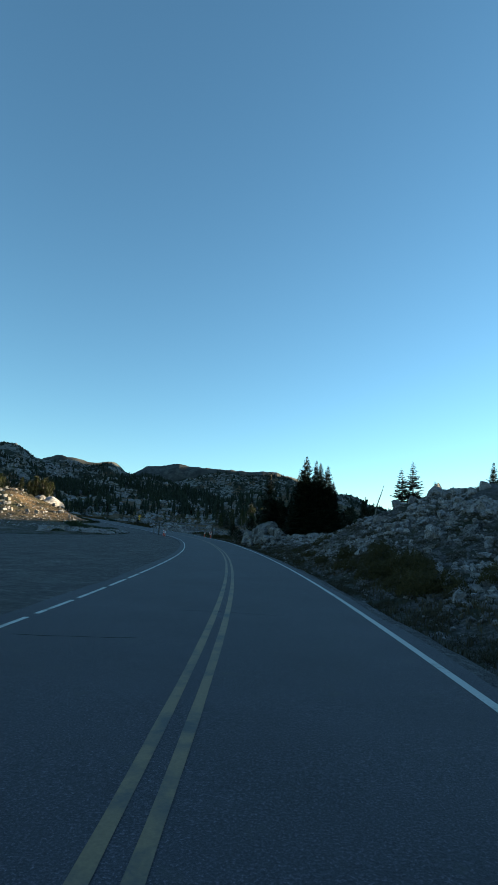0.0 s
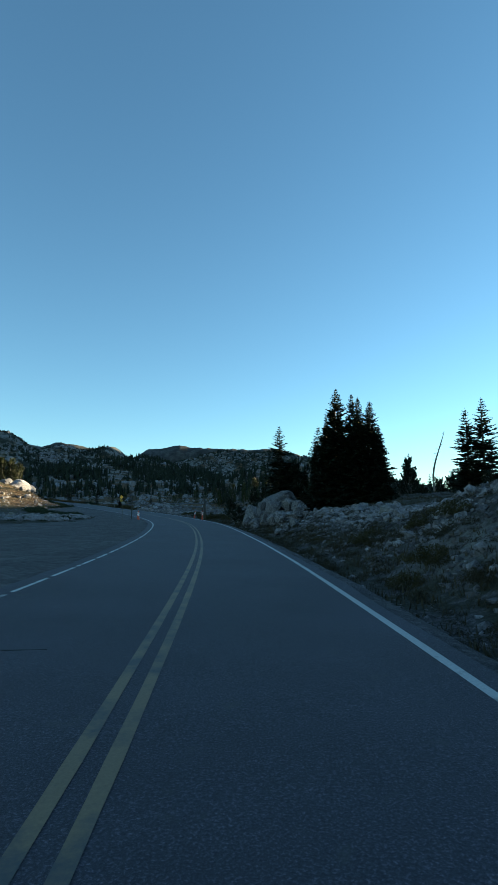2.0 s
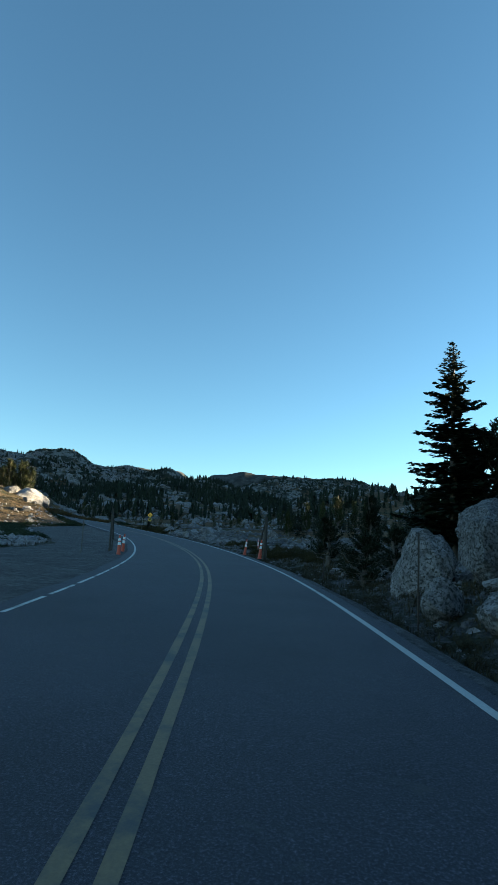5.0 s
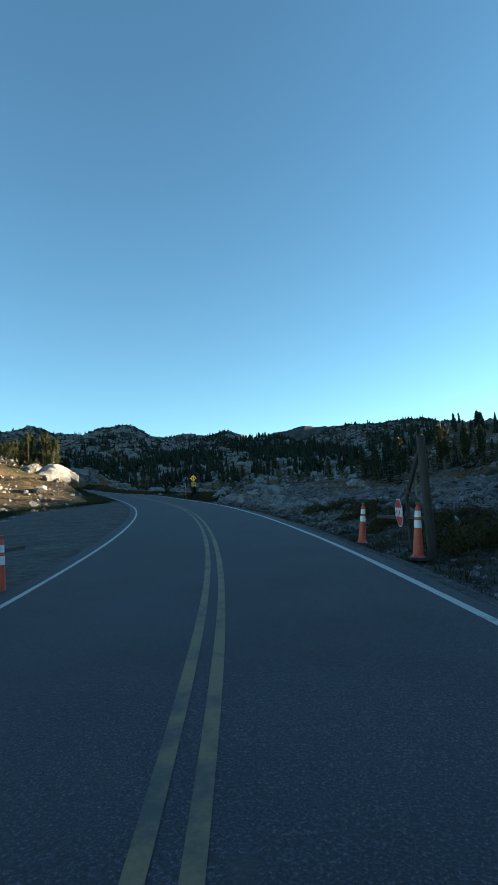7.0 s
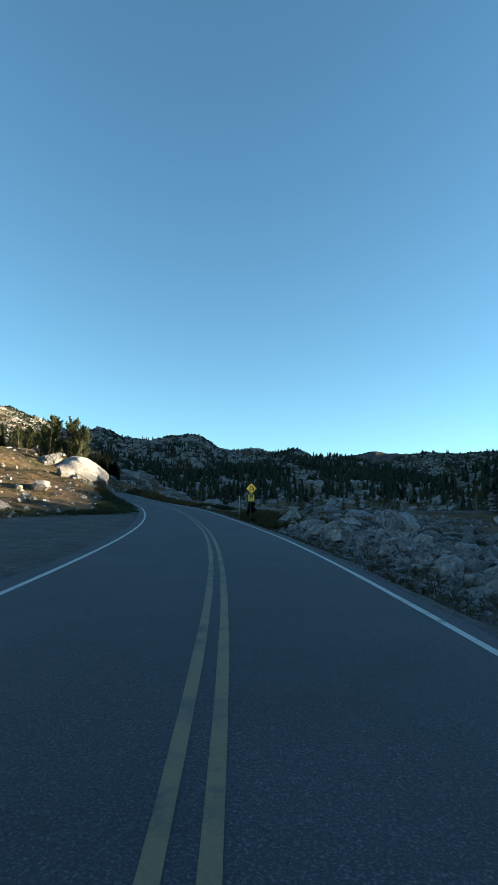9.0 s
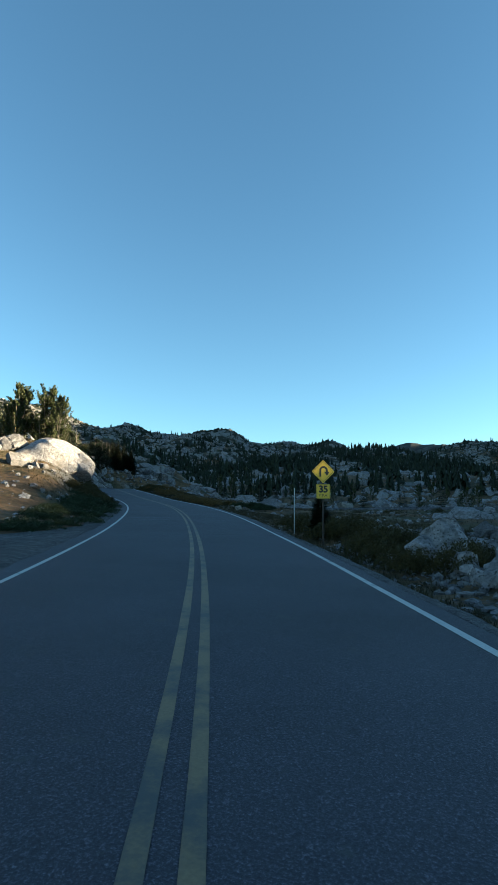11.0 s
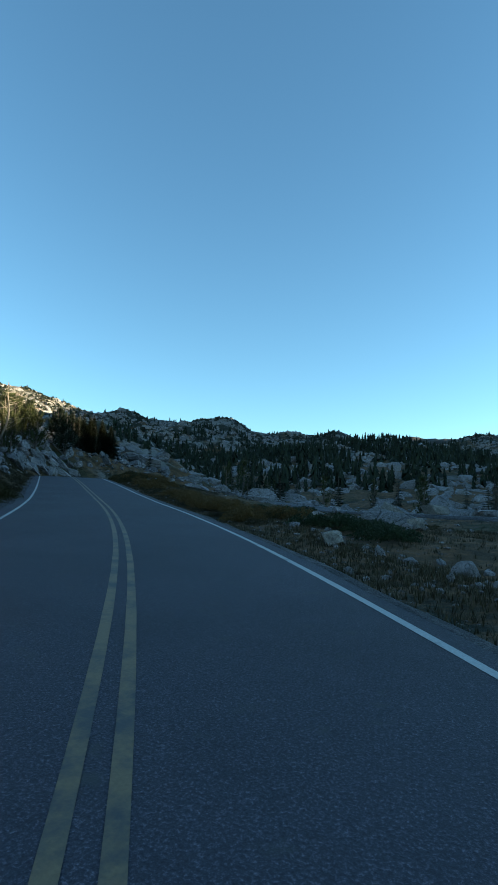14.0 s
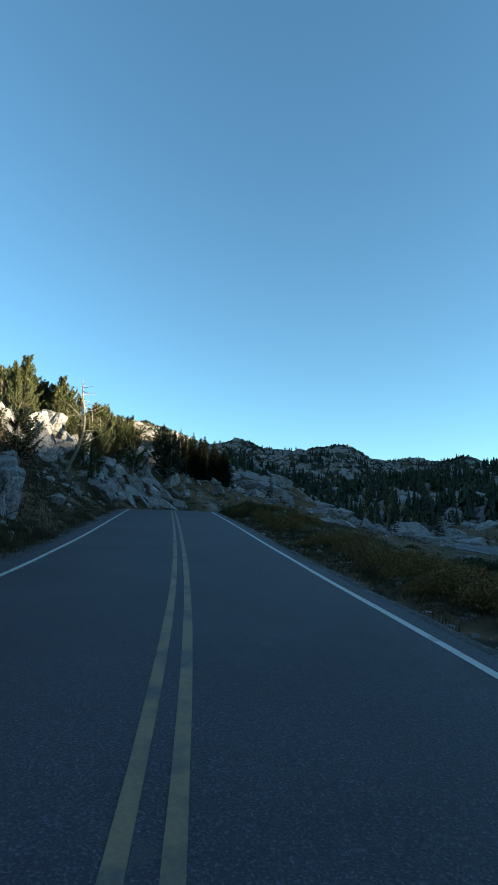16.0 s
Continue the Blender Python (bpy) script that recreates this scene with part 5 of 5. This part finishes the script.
stones("meadow_stones", "scattered grey stones in the meadow", 900, 105, 240, 6, 40, 63, 0.06, 0.32)
stones("meadow_rubble", "dark grey granite rubble spread over the meadow beside the pile", 5200, 106, 164, 8, 42, 60, 0.08, 0.62, GRANITE_DARK, keep=lambda a, b, q: fbm(a / 9.0, b / 5.0, 3, 28) + q.normal(0, 0.2, len(a)) > 0.0)
stones("slope_stones", "scattered stones on the slope by the left verge", 1800, 120, 250, -36, -5.5, 64, 0.06, 0.32)
stones("pile_scree", "small dark stones between the blocks of the roadside pile", 8000, 112, 160, 5.0, 13, 57, 0.03, 0.2, GRANITE_DARK)
stones("bend_rubble", "broken granite rubble on the slope outside the bend", 900, 251, 288, -22, -5.6, 59, 0.1, 0.7, GRANITE_PALE, keep=lambda a, b, q: fbm(a / 5.0, b / 4.0, 3, 29) + q.normal(0, 0.2, len(a)) > -0.05)
stones("pullout_stones", "loose stones at the edge of the gravel pull-out", 2600, 98, 126, -26, -10.5, 65, 0.08, 0.42, keep=lambda a, b, q: -b > 4.6 + pullout(a))

# slabs and boulders on the hills across the valley
q = np.random.default_rng(66)
rows = []
for cx, cy, rx, ry, n, lo, hi in SLAB_FIELDS:
    x, y = cx + rx * q.normal(size=n), cy + ry * q.normal(size=n)
    uu, ll = road_coords(x, y)
    far = np.abs(ll) > np.where(uu < 245, 24, 9)
    x, y = x[far], y[far]
    z = land_z(x, y)
    s = lo + (hi - lo) * q.random(len(x)) ** 2.2
    rows.append(np.stack([x, y, z - s * 0.12, s * q.uniform(0.8, 1.9, len(x)), s * q.uniform(0.6, 1.1, len(x)), s * q.uniform(0.45, 0.9, len(x))], 1))
rubble("hill_slabs", "pale granite slabs and boulders across the wooded hills", np.concatenate(rows), GRANITE_PALE, 2, 9)
# broken rock in bands and clusters along the hills' flanks
rows = []
for cx, cy, rx, ry, n, lo, hi in LEDGES:
    x, y = cx + rx * q.uniform(-1, 1, n), cy + ry * q.uniform(-1, 1, n)
    uu, ll = road_coords(x, y)
    ok = (((x + 450) / 95) ** 2 + ((y - 525) / 70) ** 2 > 1) & (fbm(x / 26, y / 13, 4, 44) > 0.10) & (np.abs(ll) > np.where(uu < 245, 45, 14))
    x, y = x[ok], y[ok]
    s = lo + (hi - lo) * q.random(len(x)) ** 1.8
    rows.append(np.stack([x, y, land_z(x, y) - s * 0.05, s * q.uniform(0.8, 1.8, len(x)), s * q.uniform(0.6, 1.1, len(x)), s * q.uniform(0.5, 1.0, len(x))], 1))
rubble("hill_ledges", "broken granite ledges in bands across the hills", np.concatenate(rows), GRANITE_PALE, 1, 6)

x, y = q.uniform(-545, -355, 5200), q.uniform(455, 595, 5200)
ok = (((x + 450) / 95) ** 2 + ((y - 525) / 70) ** 2 < 1) & (fbm(x / 14, y / 14, 3, 61) + q.normal(0, 0.2, 5200) > -0.1)
x, y = x[ok], y[ok]
s = 0.3 + 0.75 * q.random(len(x)) ** 2
rubble("peak_scree", "reddish-brown scree and stones covering the sunlit peak", np.stack([x, y, land_z(x, y), s * q.uniform(0.8, 1.8, len(x)), s * q.uniform(0.6, 1.1, len(x)), s * q.uniform(0.6, 1.1, len(x))], 1), GRANITE_WARM, 1, 6)

# ---------------------------------------------------------------- trees
CLUMP = "spruces on the road bank"
for x, y, tip, which, wide in RIGHT_TREES:
    g = ground_at(x, y)
    tree(SPRUCES + SPARSE, x, y, tip - g, "tall dark green spruce on the road bank", CLUMP, which=which, wide=wide)
for x, y, h in RIGHT_PINES:
    tree(PINES_DARK, x, y, h, "dark bushy timberline pine on the bank", CLUMP, native=7.0)
for x, y, h in LOW_SPRUCES:
    pool, native, wide = (PINES_DARK, 7.0, 1.7) if y < 120 else (SPRUCES, 10.0, 1.9)
    tree(pool, x, y, h, "low bushy dark conifer beside the road", CLUMP, native=native, wide=wide)
snag(6.9, 82.2, 6.4, "bleached twisted dead tree with forked curling stems", 4, 0.10, arms=12, fork=3)
fallen_log((3.95, 82.3, ground_at(3.95, 82.3) + 0.55), (6.9, 80.7, ground_at(6.9, 80.7) + 0.12), 0.16, "bleached grey log fallen across the outcrop", 2)
snag(20.6, 85.2, 8.0, "bare bleached dead tree with a curled top", 3, 0.10)
snag(12.5, 89.0, 4.6, "thin bare dead sapling among the spruces", 8, 0.05, arms=8)

SUNLIT = "pines on the sunlit slope"
for x, y, h, dark in LEFT_TREES:
    tree(PINES_DARK if dark else PINES, x, y, h * (1.12 if x < -99 else 1.0), "bushy timberline pine above the boulders", SUNLIT, native=7.0, lean=4, wide=0.85)
for x, y, h, slim in BEND_TREES:
    tree(SPRUCES if slim else PINES, x, y, h * 1.06, "tall pine in the row above the bend", SUNLIT, native=10.0 if slim else 7.0, lean=3, wide=1.0)
for x, y, h in LEFT_SPRUCES:
    tree(SPRUCES, x, y, h, "dark spruce among the boulders", SUNLIT, wide=1.35 if x < -100 else 0.9)
for x, y, h, wide in ((-67.0, 178.8, 7.3, 1.2), (-69.2, 177.6, 7.2, 1.2)):
    tree(PINES, x, y, h, "broad bushy pine behind the big boulder", SUNLIT, native=7.0, lean=1, wide=wide, which=1)
for x, y, h, wide in ((-100.5, 229.0, 7.0, 1.3), (-103.5, 230.5, 6.4, 1.3)):
    tree(PINES_DARK, x, y, h, "dark bushy pine outside the bend", SUNLIT, native=7.0, lean=3, wide=wide)
q = np.random.default_rng(76)
for k in range(30):
    a, b = q.random(), q.random()
    x, y = -108.5 + 7.5 * a - 22.0 * b, 234.6 + 6.5 * a + 23.0 * b
    tree(SPRUCES, x, y, q.uniform(4.8, 7.6), "tall dark spruce in the stand outside the bend", SUNLIT, wide=1.1)
for u_, l_, h in ((221.1, -8.2, 3.4), (219.5, -9.2, 3.0)):
    x, y, z = place(u_, l_)
    tree(PINES_DARK, x, y, h, "small dark pine on the heathy slope", SUNLIT, native=7.0, lean=3, wide=1.2)
snag(-87.4, 205.0, 7.4, "bare twisted dead pine on the crag", 5, 0.24, arms=30, arm=2.8)

q = np.random.default_rng(77)
for k in range(75):
    x, y = q.uniform(12, 62), q.uniform(96, 150)
    bushy = q.random() < 0.6
    tree(PINES_DARK if bushy else SPRUCES_MID, x, y, q.uniform(4.5, 7.5), "bushy dark conifer in the wood behind the bank", "wood beside the road", native=7.0 if bushy else 10.0)
rows = []
for x0, x1, y0, y1, n, lo, hi in ((14, 75, 110, 235, 70, 4.5, 8), (28, 80, 215, 300, 60, 3, 5), (-10, 46, 166, 228, 110, 4, 7)):
    x, y = q.uniform(x0, x1, n), q.uniform(y0, y1, n)
    rows.append(np.stack([x, y, land_z(x, y) - 0.3, q.uniform(lo, hi, n)], 1))
wood("roadside_wood", "dark conifer wood past the boulder meadow", np.concatenate(rows), NEEDLES)
VALLEY = "conifers across the meadow"
count = 0
while count < 132:
    x, y = q.uniform(-130, 45), q.uniform(120, 290)
    uu, ll = road_coords([x], [y])
    if uu[0] < 245 and (ll[0] < 30 or ll[0] > 95):
        continue
    if uu[0] >= 245 and (abs(ll[0]) < 12 or x < -105):
        continue
    if math.hypot(x + 28.8, y - 175.8) < 6 or math.hypot(x + 35, y - 152) < 58:
        continue
    if fbm(np.array([x / 22.0]), np.array([y / 22.0]), 3, 3)[0] < 0.02 - (0.25 if y > 205 else 0):
        continue
    pool, native = ((SPRUCES_MID, 10.0) if q.random() < 0.65 else (PINES_MID, 7.0))
    tree(pool, x, y, q.uniform(3.0, 8.0), "dark conifer standing among boulders across the meadow", VALLEY, native=native)
    count += 1

rows = []
for cx, cy, rx, ry, n, lo, hi, need in FORESTS:
    x, y = cx + rx * q.uniform(-1, 1, n), cy + ry * q.uniform(-1, 1, n)
    ok = (((x - cx) / rx) ** 2 + ((y - cy) / ry) ** 2 < 1) & (fbm(x / 40, y / 40, 4, 19) > need)
    x, y = x[ok], y[ok]
    uu, ll = road_coords(x, y)
    ok = np.abs(ll) > np.where(uu < 245, 85, 60)
    x, y = x[ok], y[ok]
    g = ground(x, y)
    bare = np.clip((g - 38) / 42, 0, 1)
    ok = (fbm(x / 40, y / 40, 4, 19) > need + 0.06 * bare) & (q.random(len(x)) > 0.22 * bare)
    x, y, bare = x[ok], y[ok], bare[ok]
    ok = fbm(x / 22, y / 22, 3, 37) + q.normal(0, 0.12, len(x)) > np.where(y < 450, 0.06, -0.16)
    x, y, bare = x[ok], y[ok], bare[ok]
    rows.append(np.stack([x, y, land_z(x, y) - 0.4, q.uniform(0.62 * lo, hi, len(x)) * (1 - 0.28 * bare)], 1))
far_trees("far_woods", "dark conifer woods on the hills", np.concatenate(rows), NEEDLES)
rows = []
for cx, cy, rx, ry, n, lo, hi in THICKETS:
    x, y = cx + rx * q.uniform(-1, 1, n), cy + ry * q.uniform(-1, 1, n)
    uu, ll = road_coords(x, y)
    ok = (fbm(x / 30, y / 18, 4, 53) + q.normal(0, 0.2, n) > 0.05) & (np.abs(ll) > np.where(uu < 245, 60, 20))
    x, y = x[ok], y[ok]
    rows.append(np.stack([x, y, land_z(x, y) - 0.5, q.uniform(lo, hi, len(x))], 1))
far_trees("hill_thickets", "low dark thickets of stunted conifers on the hills", np.concatenate(rows), NEEDLES, 2, 7, 0.75)

# ---------------------------------------------------------------- shrubs and grass
low_rows = []
for u0, u1, l0, l1, n, lo, hi, dark, tall, seed in SHRUB_BANDS:
    xs, ys, _, q = scatter(n, u0, u1, l0, l1, seed)
    if hi <= 0.6:
        low_rows += [(float(a), float(b), q.uniform(lo, hi), tall) for a, b in zip(xs, ys)]
        continue
    for a, b in zip(xs, ys):
        shrub(float(a), float(b), q.uniform(lo, hi), "dark low juniper shrub" if dark else "green and yellowing willow shrub beside the road",
              "shrubs along the verge", SHRUBS_DARK if dark else SHRUBS_YELLOW if seed == 81 else SHRUBS, tall)

scrub("low_scrub", "low dark green and brown scrub at the bank's foot", low_rows, SHRUBS_BROWN)

# a dense dark strip of low willow behind the second pull-out
q = np.random.default_rng(95)
edge_rows = []
for k in range(150):
    u_ = q.uniform(116, 186)
    x, y, z = place(u_, -(4.6 + float(pullout(u_)) + q.uniform(0.5, 3.4)))
    edge_rows.append((x, y, q.uniform(0.6, 1.15), 0.8))
scrub("edge_scrub", "dark green low willow along the gravel's edge", edge_rows, SHRUBS_DARK)

rows = []
for n, u0, u1, l0, l1, seed in GRASS_BANDS:
    x, y, z, q = scatter(n, u0, u1, l0, l1, seed, lambda a, b, q: fbm(a / 3.0, b / 3.0, 3, 14) + q.normal(0, 0.25, len(a)) > -0.15)
    rows.append(np.stack([x, y, z], 1))
grass("verge_grass", "dry yellow-brown grass along the verges", np.concatenate(rows))


# ---------------------------------------------------------------- traffic furniture
def lathe(profile, sides=24):
    s = Shape()
    n = len(profile)
    v = [(r * math.cos(2 * math.pi * k / sides), r * math.sin(2 * math.pi * k / sides), z) for r, z in profile for k in range(sides)]
    f = [(i * sides + k, i * sides + (k + 1) % sides, (i + 1) * sides + (k + 1) % sides, (i + 1) * sides + k) for i in range(n - 1) for k in range(sides)]
    f.append(tuple((n - 1) * sides + k for k in range(sides)))
    s.add(v, f)
    return s


def traffic_cone():
    ob = thing("traffic_cone", "tall slim orange traffic cone with two white bands", "traffic cone", "cones at the gates")
    b = Shape()
    b.tube([(0, 0, 0), (0, 0, 0.05)], [0.24, 0.21], 8)
    part("base", b, BLACK_RUBBER, ob, "black rubber base")
    at = lambda z: 0.105 - 0.062 * z / 1.07
    part("body", lathe([(0.15, 0.05), (0.115, 0.075), (at(0.1), 0.12), (at(0.6), 0.6), (at(0.98), 0.98), (0.028, 1.0), (0.028, 1.03), (0.040, 1.045), (0.040, 1.07), (0.02, 1.075)]), ORANGE, ob, smooth_angle=50)
    for z0, z1 in ((0.60, 0.74), (0.80, 0.92)):
        part("band", lathe([(at(z0) + 0.003, z0), (at(z1) + 0.003, z1), (at(z1) - 0.004, z1 + 0.002)]), REFLECTIVE, ob, "white reflective band", 50)
    return ob


cone = traffic_cone()
first = True
for u_, l_, lean, turn in CONES:
    x, y, z = place(u_, l_)
    m = pose(x, y, z + 0.06, lean, 0, turn) @ Matrix.Diagonal((1.12, 1.12, 1.12, 1))
    if first:
        cone.matrix_basis = m
        first = False
    else:
        copy_thing(cone, m)


def octagon(r, thick):
    s = Shape()
    pts = [(r * math.cos(math.pi / 8 + k * math.pi / 4), r * math.sin(math.pi / 8 + k * math.pi / 4)) for k in range(8)]
    s.add([(a, -thick / 2, b) for a, b in pts] + [(a, thick / 2, b) for a, b in pts],
          [tuple(range(8)), tuple(range(15, 7, -1))] + [(k, k + 8, (k + 1) % 8 + 8, (k + 1) % 8) for k in range(8)])
    return s


def lettering(text, size, mat, parent, m, name="lettering", bold=1.0):
    """Raised letters, as a mesh; they read from the side of local -y."""
    cu = bpy.data.curves.new(name, 'FONT')
    cu.body, cu.size, cu.align_x, cu.align_y, cu.extrude, cu.offset = text, size, 'CENTER', 'CENTER', 0.002, 0.012 * bold * size / 0.3
    tmp = bpy.data.objects.new(name, cu)
    scene.collection.objects.link(tmp)
    me = bpy.data.meshes.new_from_object(tmp.evaluated_get(bpy.context.evaluated_depsgraph_get()))
    bpy.data.objects.remove(tmp)
    me.materials.clear()
    me.materials.append(mat)
    ob = new(name, me)
    ob.parent = parent
    ob.matrix_basis = m @ pose(0, 0, 0, 90, 0, 0)
    return ob


def gate(u_, l_, side, label, swing, thick=0.12):
    """A tall post with a braced arm that stands open along the road."""
    x, y, z = place(u_, l_)
    head = math.degrees(float(np.interp(u_, U, HEAD)))
    ob = thing("road_gate", label, "gate", "gates of the closure point", m=pose(x, y, z, 0, 0, head + swing))
    p = Shape()
    p.tube([(0, 0, -0.3), (0, 0, 3.0)], [thick, thick * 0.85], 10)
    part("post", p, POST_WOOD, ob, "dark weathered timber post", 40)
    a = Shape()
    a.box((-0.045, 0.1, 0.95), (0.045, 3.3, 1.04))
    part("rail", a, POST_WOOD, ob)
    d = Shape()
    d.tube([(0, 0.08, 2.75), (0, 1.55, 1.04)], [0.06, 0.05], 8)
    part("brace", d, POST_WOOD, ob)
    d = Shape()
    d.tube([(0.0, 0.1, 1.15), (0.0, 1.2, 1.75)], [0.035, 0.035], 6)
    part("brace", d, RUST, ob, "thin brown steel stay")
    v = Shape()
    v.box((-0.04, 1.1, -0.1), (0.04, 1.18, 1.75))
    part("upright", v, POST_WOOD, ob)
    return ob


gr = gate(*GATES[0], 1, "open timber road gate with a stop sign on its arm", 4)
sg = part("stop_sign", octagon(0.405, 0.006), SIGN_WHITE, gr, "red octagonal stop sign with a white rim")
sg.matrix_basis = pose(-0.10, 1.5, 1.12, 0, 0, -100)
fr = part("face", octagon(0.375, 0.006), SIGN_RED, sg)
fr.matrix_basis = pose(0, -0.004, 0)
lettering("STOP", 0.33, SIGN_WHITE, sg, pose(0, -0.010, 0))
gate(*GATES[1], -1, "open timber road gate beside the pull-out", -4, 0.075)


def pole(x, y, height, radius, mat, label, name="marker_pole", lean=0.0, cap=None, z=None):
    ob = thing(name, label, "marker pole", m=pose(x, y, ground_at(x, y) if z is None else z, lean, lean * 0.6, 0))
    s = Shape()
    s.tube([(0, 0, -0.3), (0, 0, height * 0.5), (0, 0, height)], [radius, radius, radius * 0.9], 10)
    part("shaft", s, mat, ob, smooth_angle=40)
    if cap:
        c = Shape()
        c.tube([(0, 0, height - 0.16), (0, 0, height + 0.01)], [radius * 1.2, radius * 1.2], 10)
        part("reflector", c, cap, ob)
    return ob


for u_, l_, h, rad, mat, label, lean in POLES:
    x, y, z = place(u_, l_)
    pole(x, y, h, rad, mat, label, lean=lean)


# the curve warning sign
def rounded(w, h, r, thick, diamond=False, seg=5):
    pts = []
    for cx, cy, a0 in ((w - r, h - r, 0), (-w + r, h - r, 90), (-w + r, -h + r, 180), (w - r, -h + r, 270)):
        for k in range(seg + 1):
            a = radians(a0 + 90 * k / seg)
            pts.append((cx + r * math.cos(a), cy + r * math.sin(a)))
    if diamond:
        c = math.sqrt(0.5)
        pts = [(c * (a - b), c * (a + b)) for a, b in pts]
    n = len(pts)
    s = Shape()
    s.add([(a, -thick / 2, b) for a, b in pts] + [(a, thick / 2, b) for a, b in pts],
          [tuple(range(n)), tuple(range(2 * n - 1, n - 1, -1))] + [(k, k + n, (k + 1) % n + n, (k + 1) % n) for k in range(n)])
    return s


def band(points, width, thick=0.003):
    """A flat band along points in the x-z plane."""
    s = Shape()
    pts = [Vector((a, 0, b)) for a, b in points]
    left, right = [], []
    for i, p in enumerate(pts):
        way = (pts[min(i + 1, len(pts) - 1)] - pts[max(i - 1, 0)]).normalized()
        sd = Vector((-way.z, 0, way.x)) * width / 2
        left.append(p + sd)
        right.append(p - sd)
    n = len(pts)
    vs = [(v.x, y, v.z) for y in (-thick, 0) for row in (left, right) for v in row]
    f = []
    for i in range(n - 1):
        f += [(i, n + i, n + i + 1, i + 1), (2 * n + i, 2 * n + i + 1, 3 * n + i + 1, 3 * n + i),
              (i, i + 1, 2 * n + i + 1, 2 * n + i), (n + i, 3 * n + i, 3 * n + i + 1, n + i + 1)]
    s.add(vs, f)
    return s


def warning_sign(x, y, z, turn):
    ob = thing("warning_sign", "yellow hairpin curve warning sign with a speed plate", "road sign", m=pose(x, y, z, 0, 0, turn))
    p = Shape()
    p.box((-0.03, 0.012, -0.5), (0.03, 0.06, 2.86))
    part("post", p, RUST, ob)
    back = part("diamond_plate", rounded(0.325, 0.325, 0.045, 0.006, True), SIGN_YELLOW, ob, "yellow diamond plate")
    back.matrix_basis = pose(0, 0, 2.55)
    rim = [(0.405 * math.cos(radians(a)) , 0.405 * math.sin(radians(a))) for a in (0, 90, 180, 270, 360)]
    part("border", band(rim, 0.016), SIGN_BLACK, back).matrix_basis = pose(0, -0.004, 0)
    arc = [(-0.115, -0.20), (-0.115, -0.08), (-0.115, 0.03)]
    arc += [(0.015 - 0.13 * math.cos(radians(a)), 0.05 + 0.13 * math.sin(radians(a))) for a in range(10, 171, 16)]
    arc += [(0.145, 0.02), (0.145, -0.02)]
    part("arrow", band(arc, 0.075), SIGN_BLACK, back).matrix_basis = pose(0, -0.004, 0)
    tip = Shape()
    tip.add([(0.045, -0.007, -0.01), (0.255, -0.007, -0.01), (0.145, -0.007, -0.155), (0.045, -0.004, -0.01), (0.255, -0.004, -0.01), (0.145, -0.004, -0.155)],
            [(0, 2, 1), (3, 4, 5), (0, 1, 4, 3), (1, 2, 5, 4), (2, 0, 3, 5)])
    part("arrow_head", tip, SIGN_BLACK, back)
    plate = part("speed_plate", rounded(0.275, 0.285, 0.04, 0.006), SIGN_YELLOW, ob, "square yellow speed plate")
    plate.matrix_basis = pose(0, 0, 1.78)
    w, h = 0.255, 0.265
    part("border", band([(-w, -h), (w, -h), (w, h), (-w, h), (-w, -h)], 0.012), SIGN_BLACK, plate).matrix_basis = pose(0, -0.004, 0)
    lettering("35", 0.36, SIGN_BLACK, plate, pose(0, -0.006, 0.075))
    lettering("M.P.H.", 0.135, SIGN_BLACK, plate, pose(0, -0.006, -0.165), bold=0.0)
    return ob


sx, sy, sz, st = SIGN
warning_sign(sx, sy, sz, st)
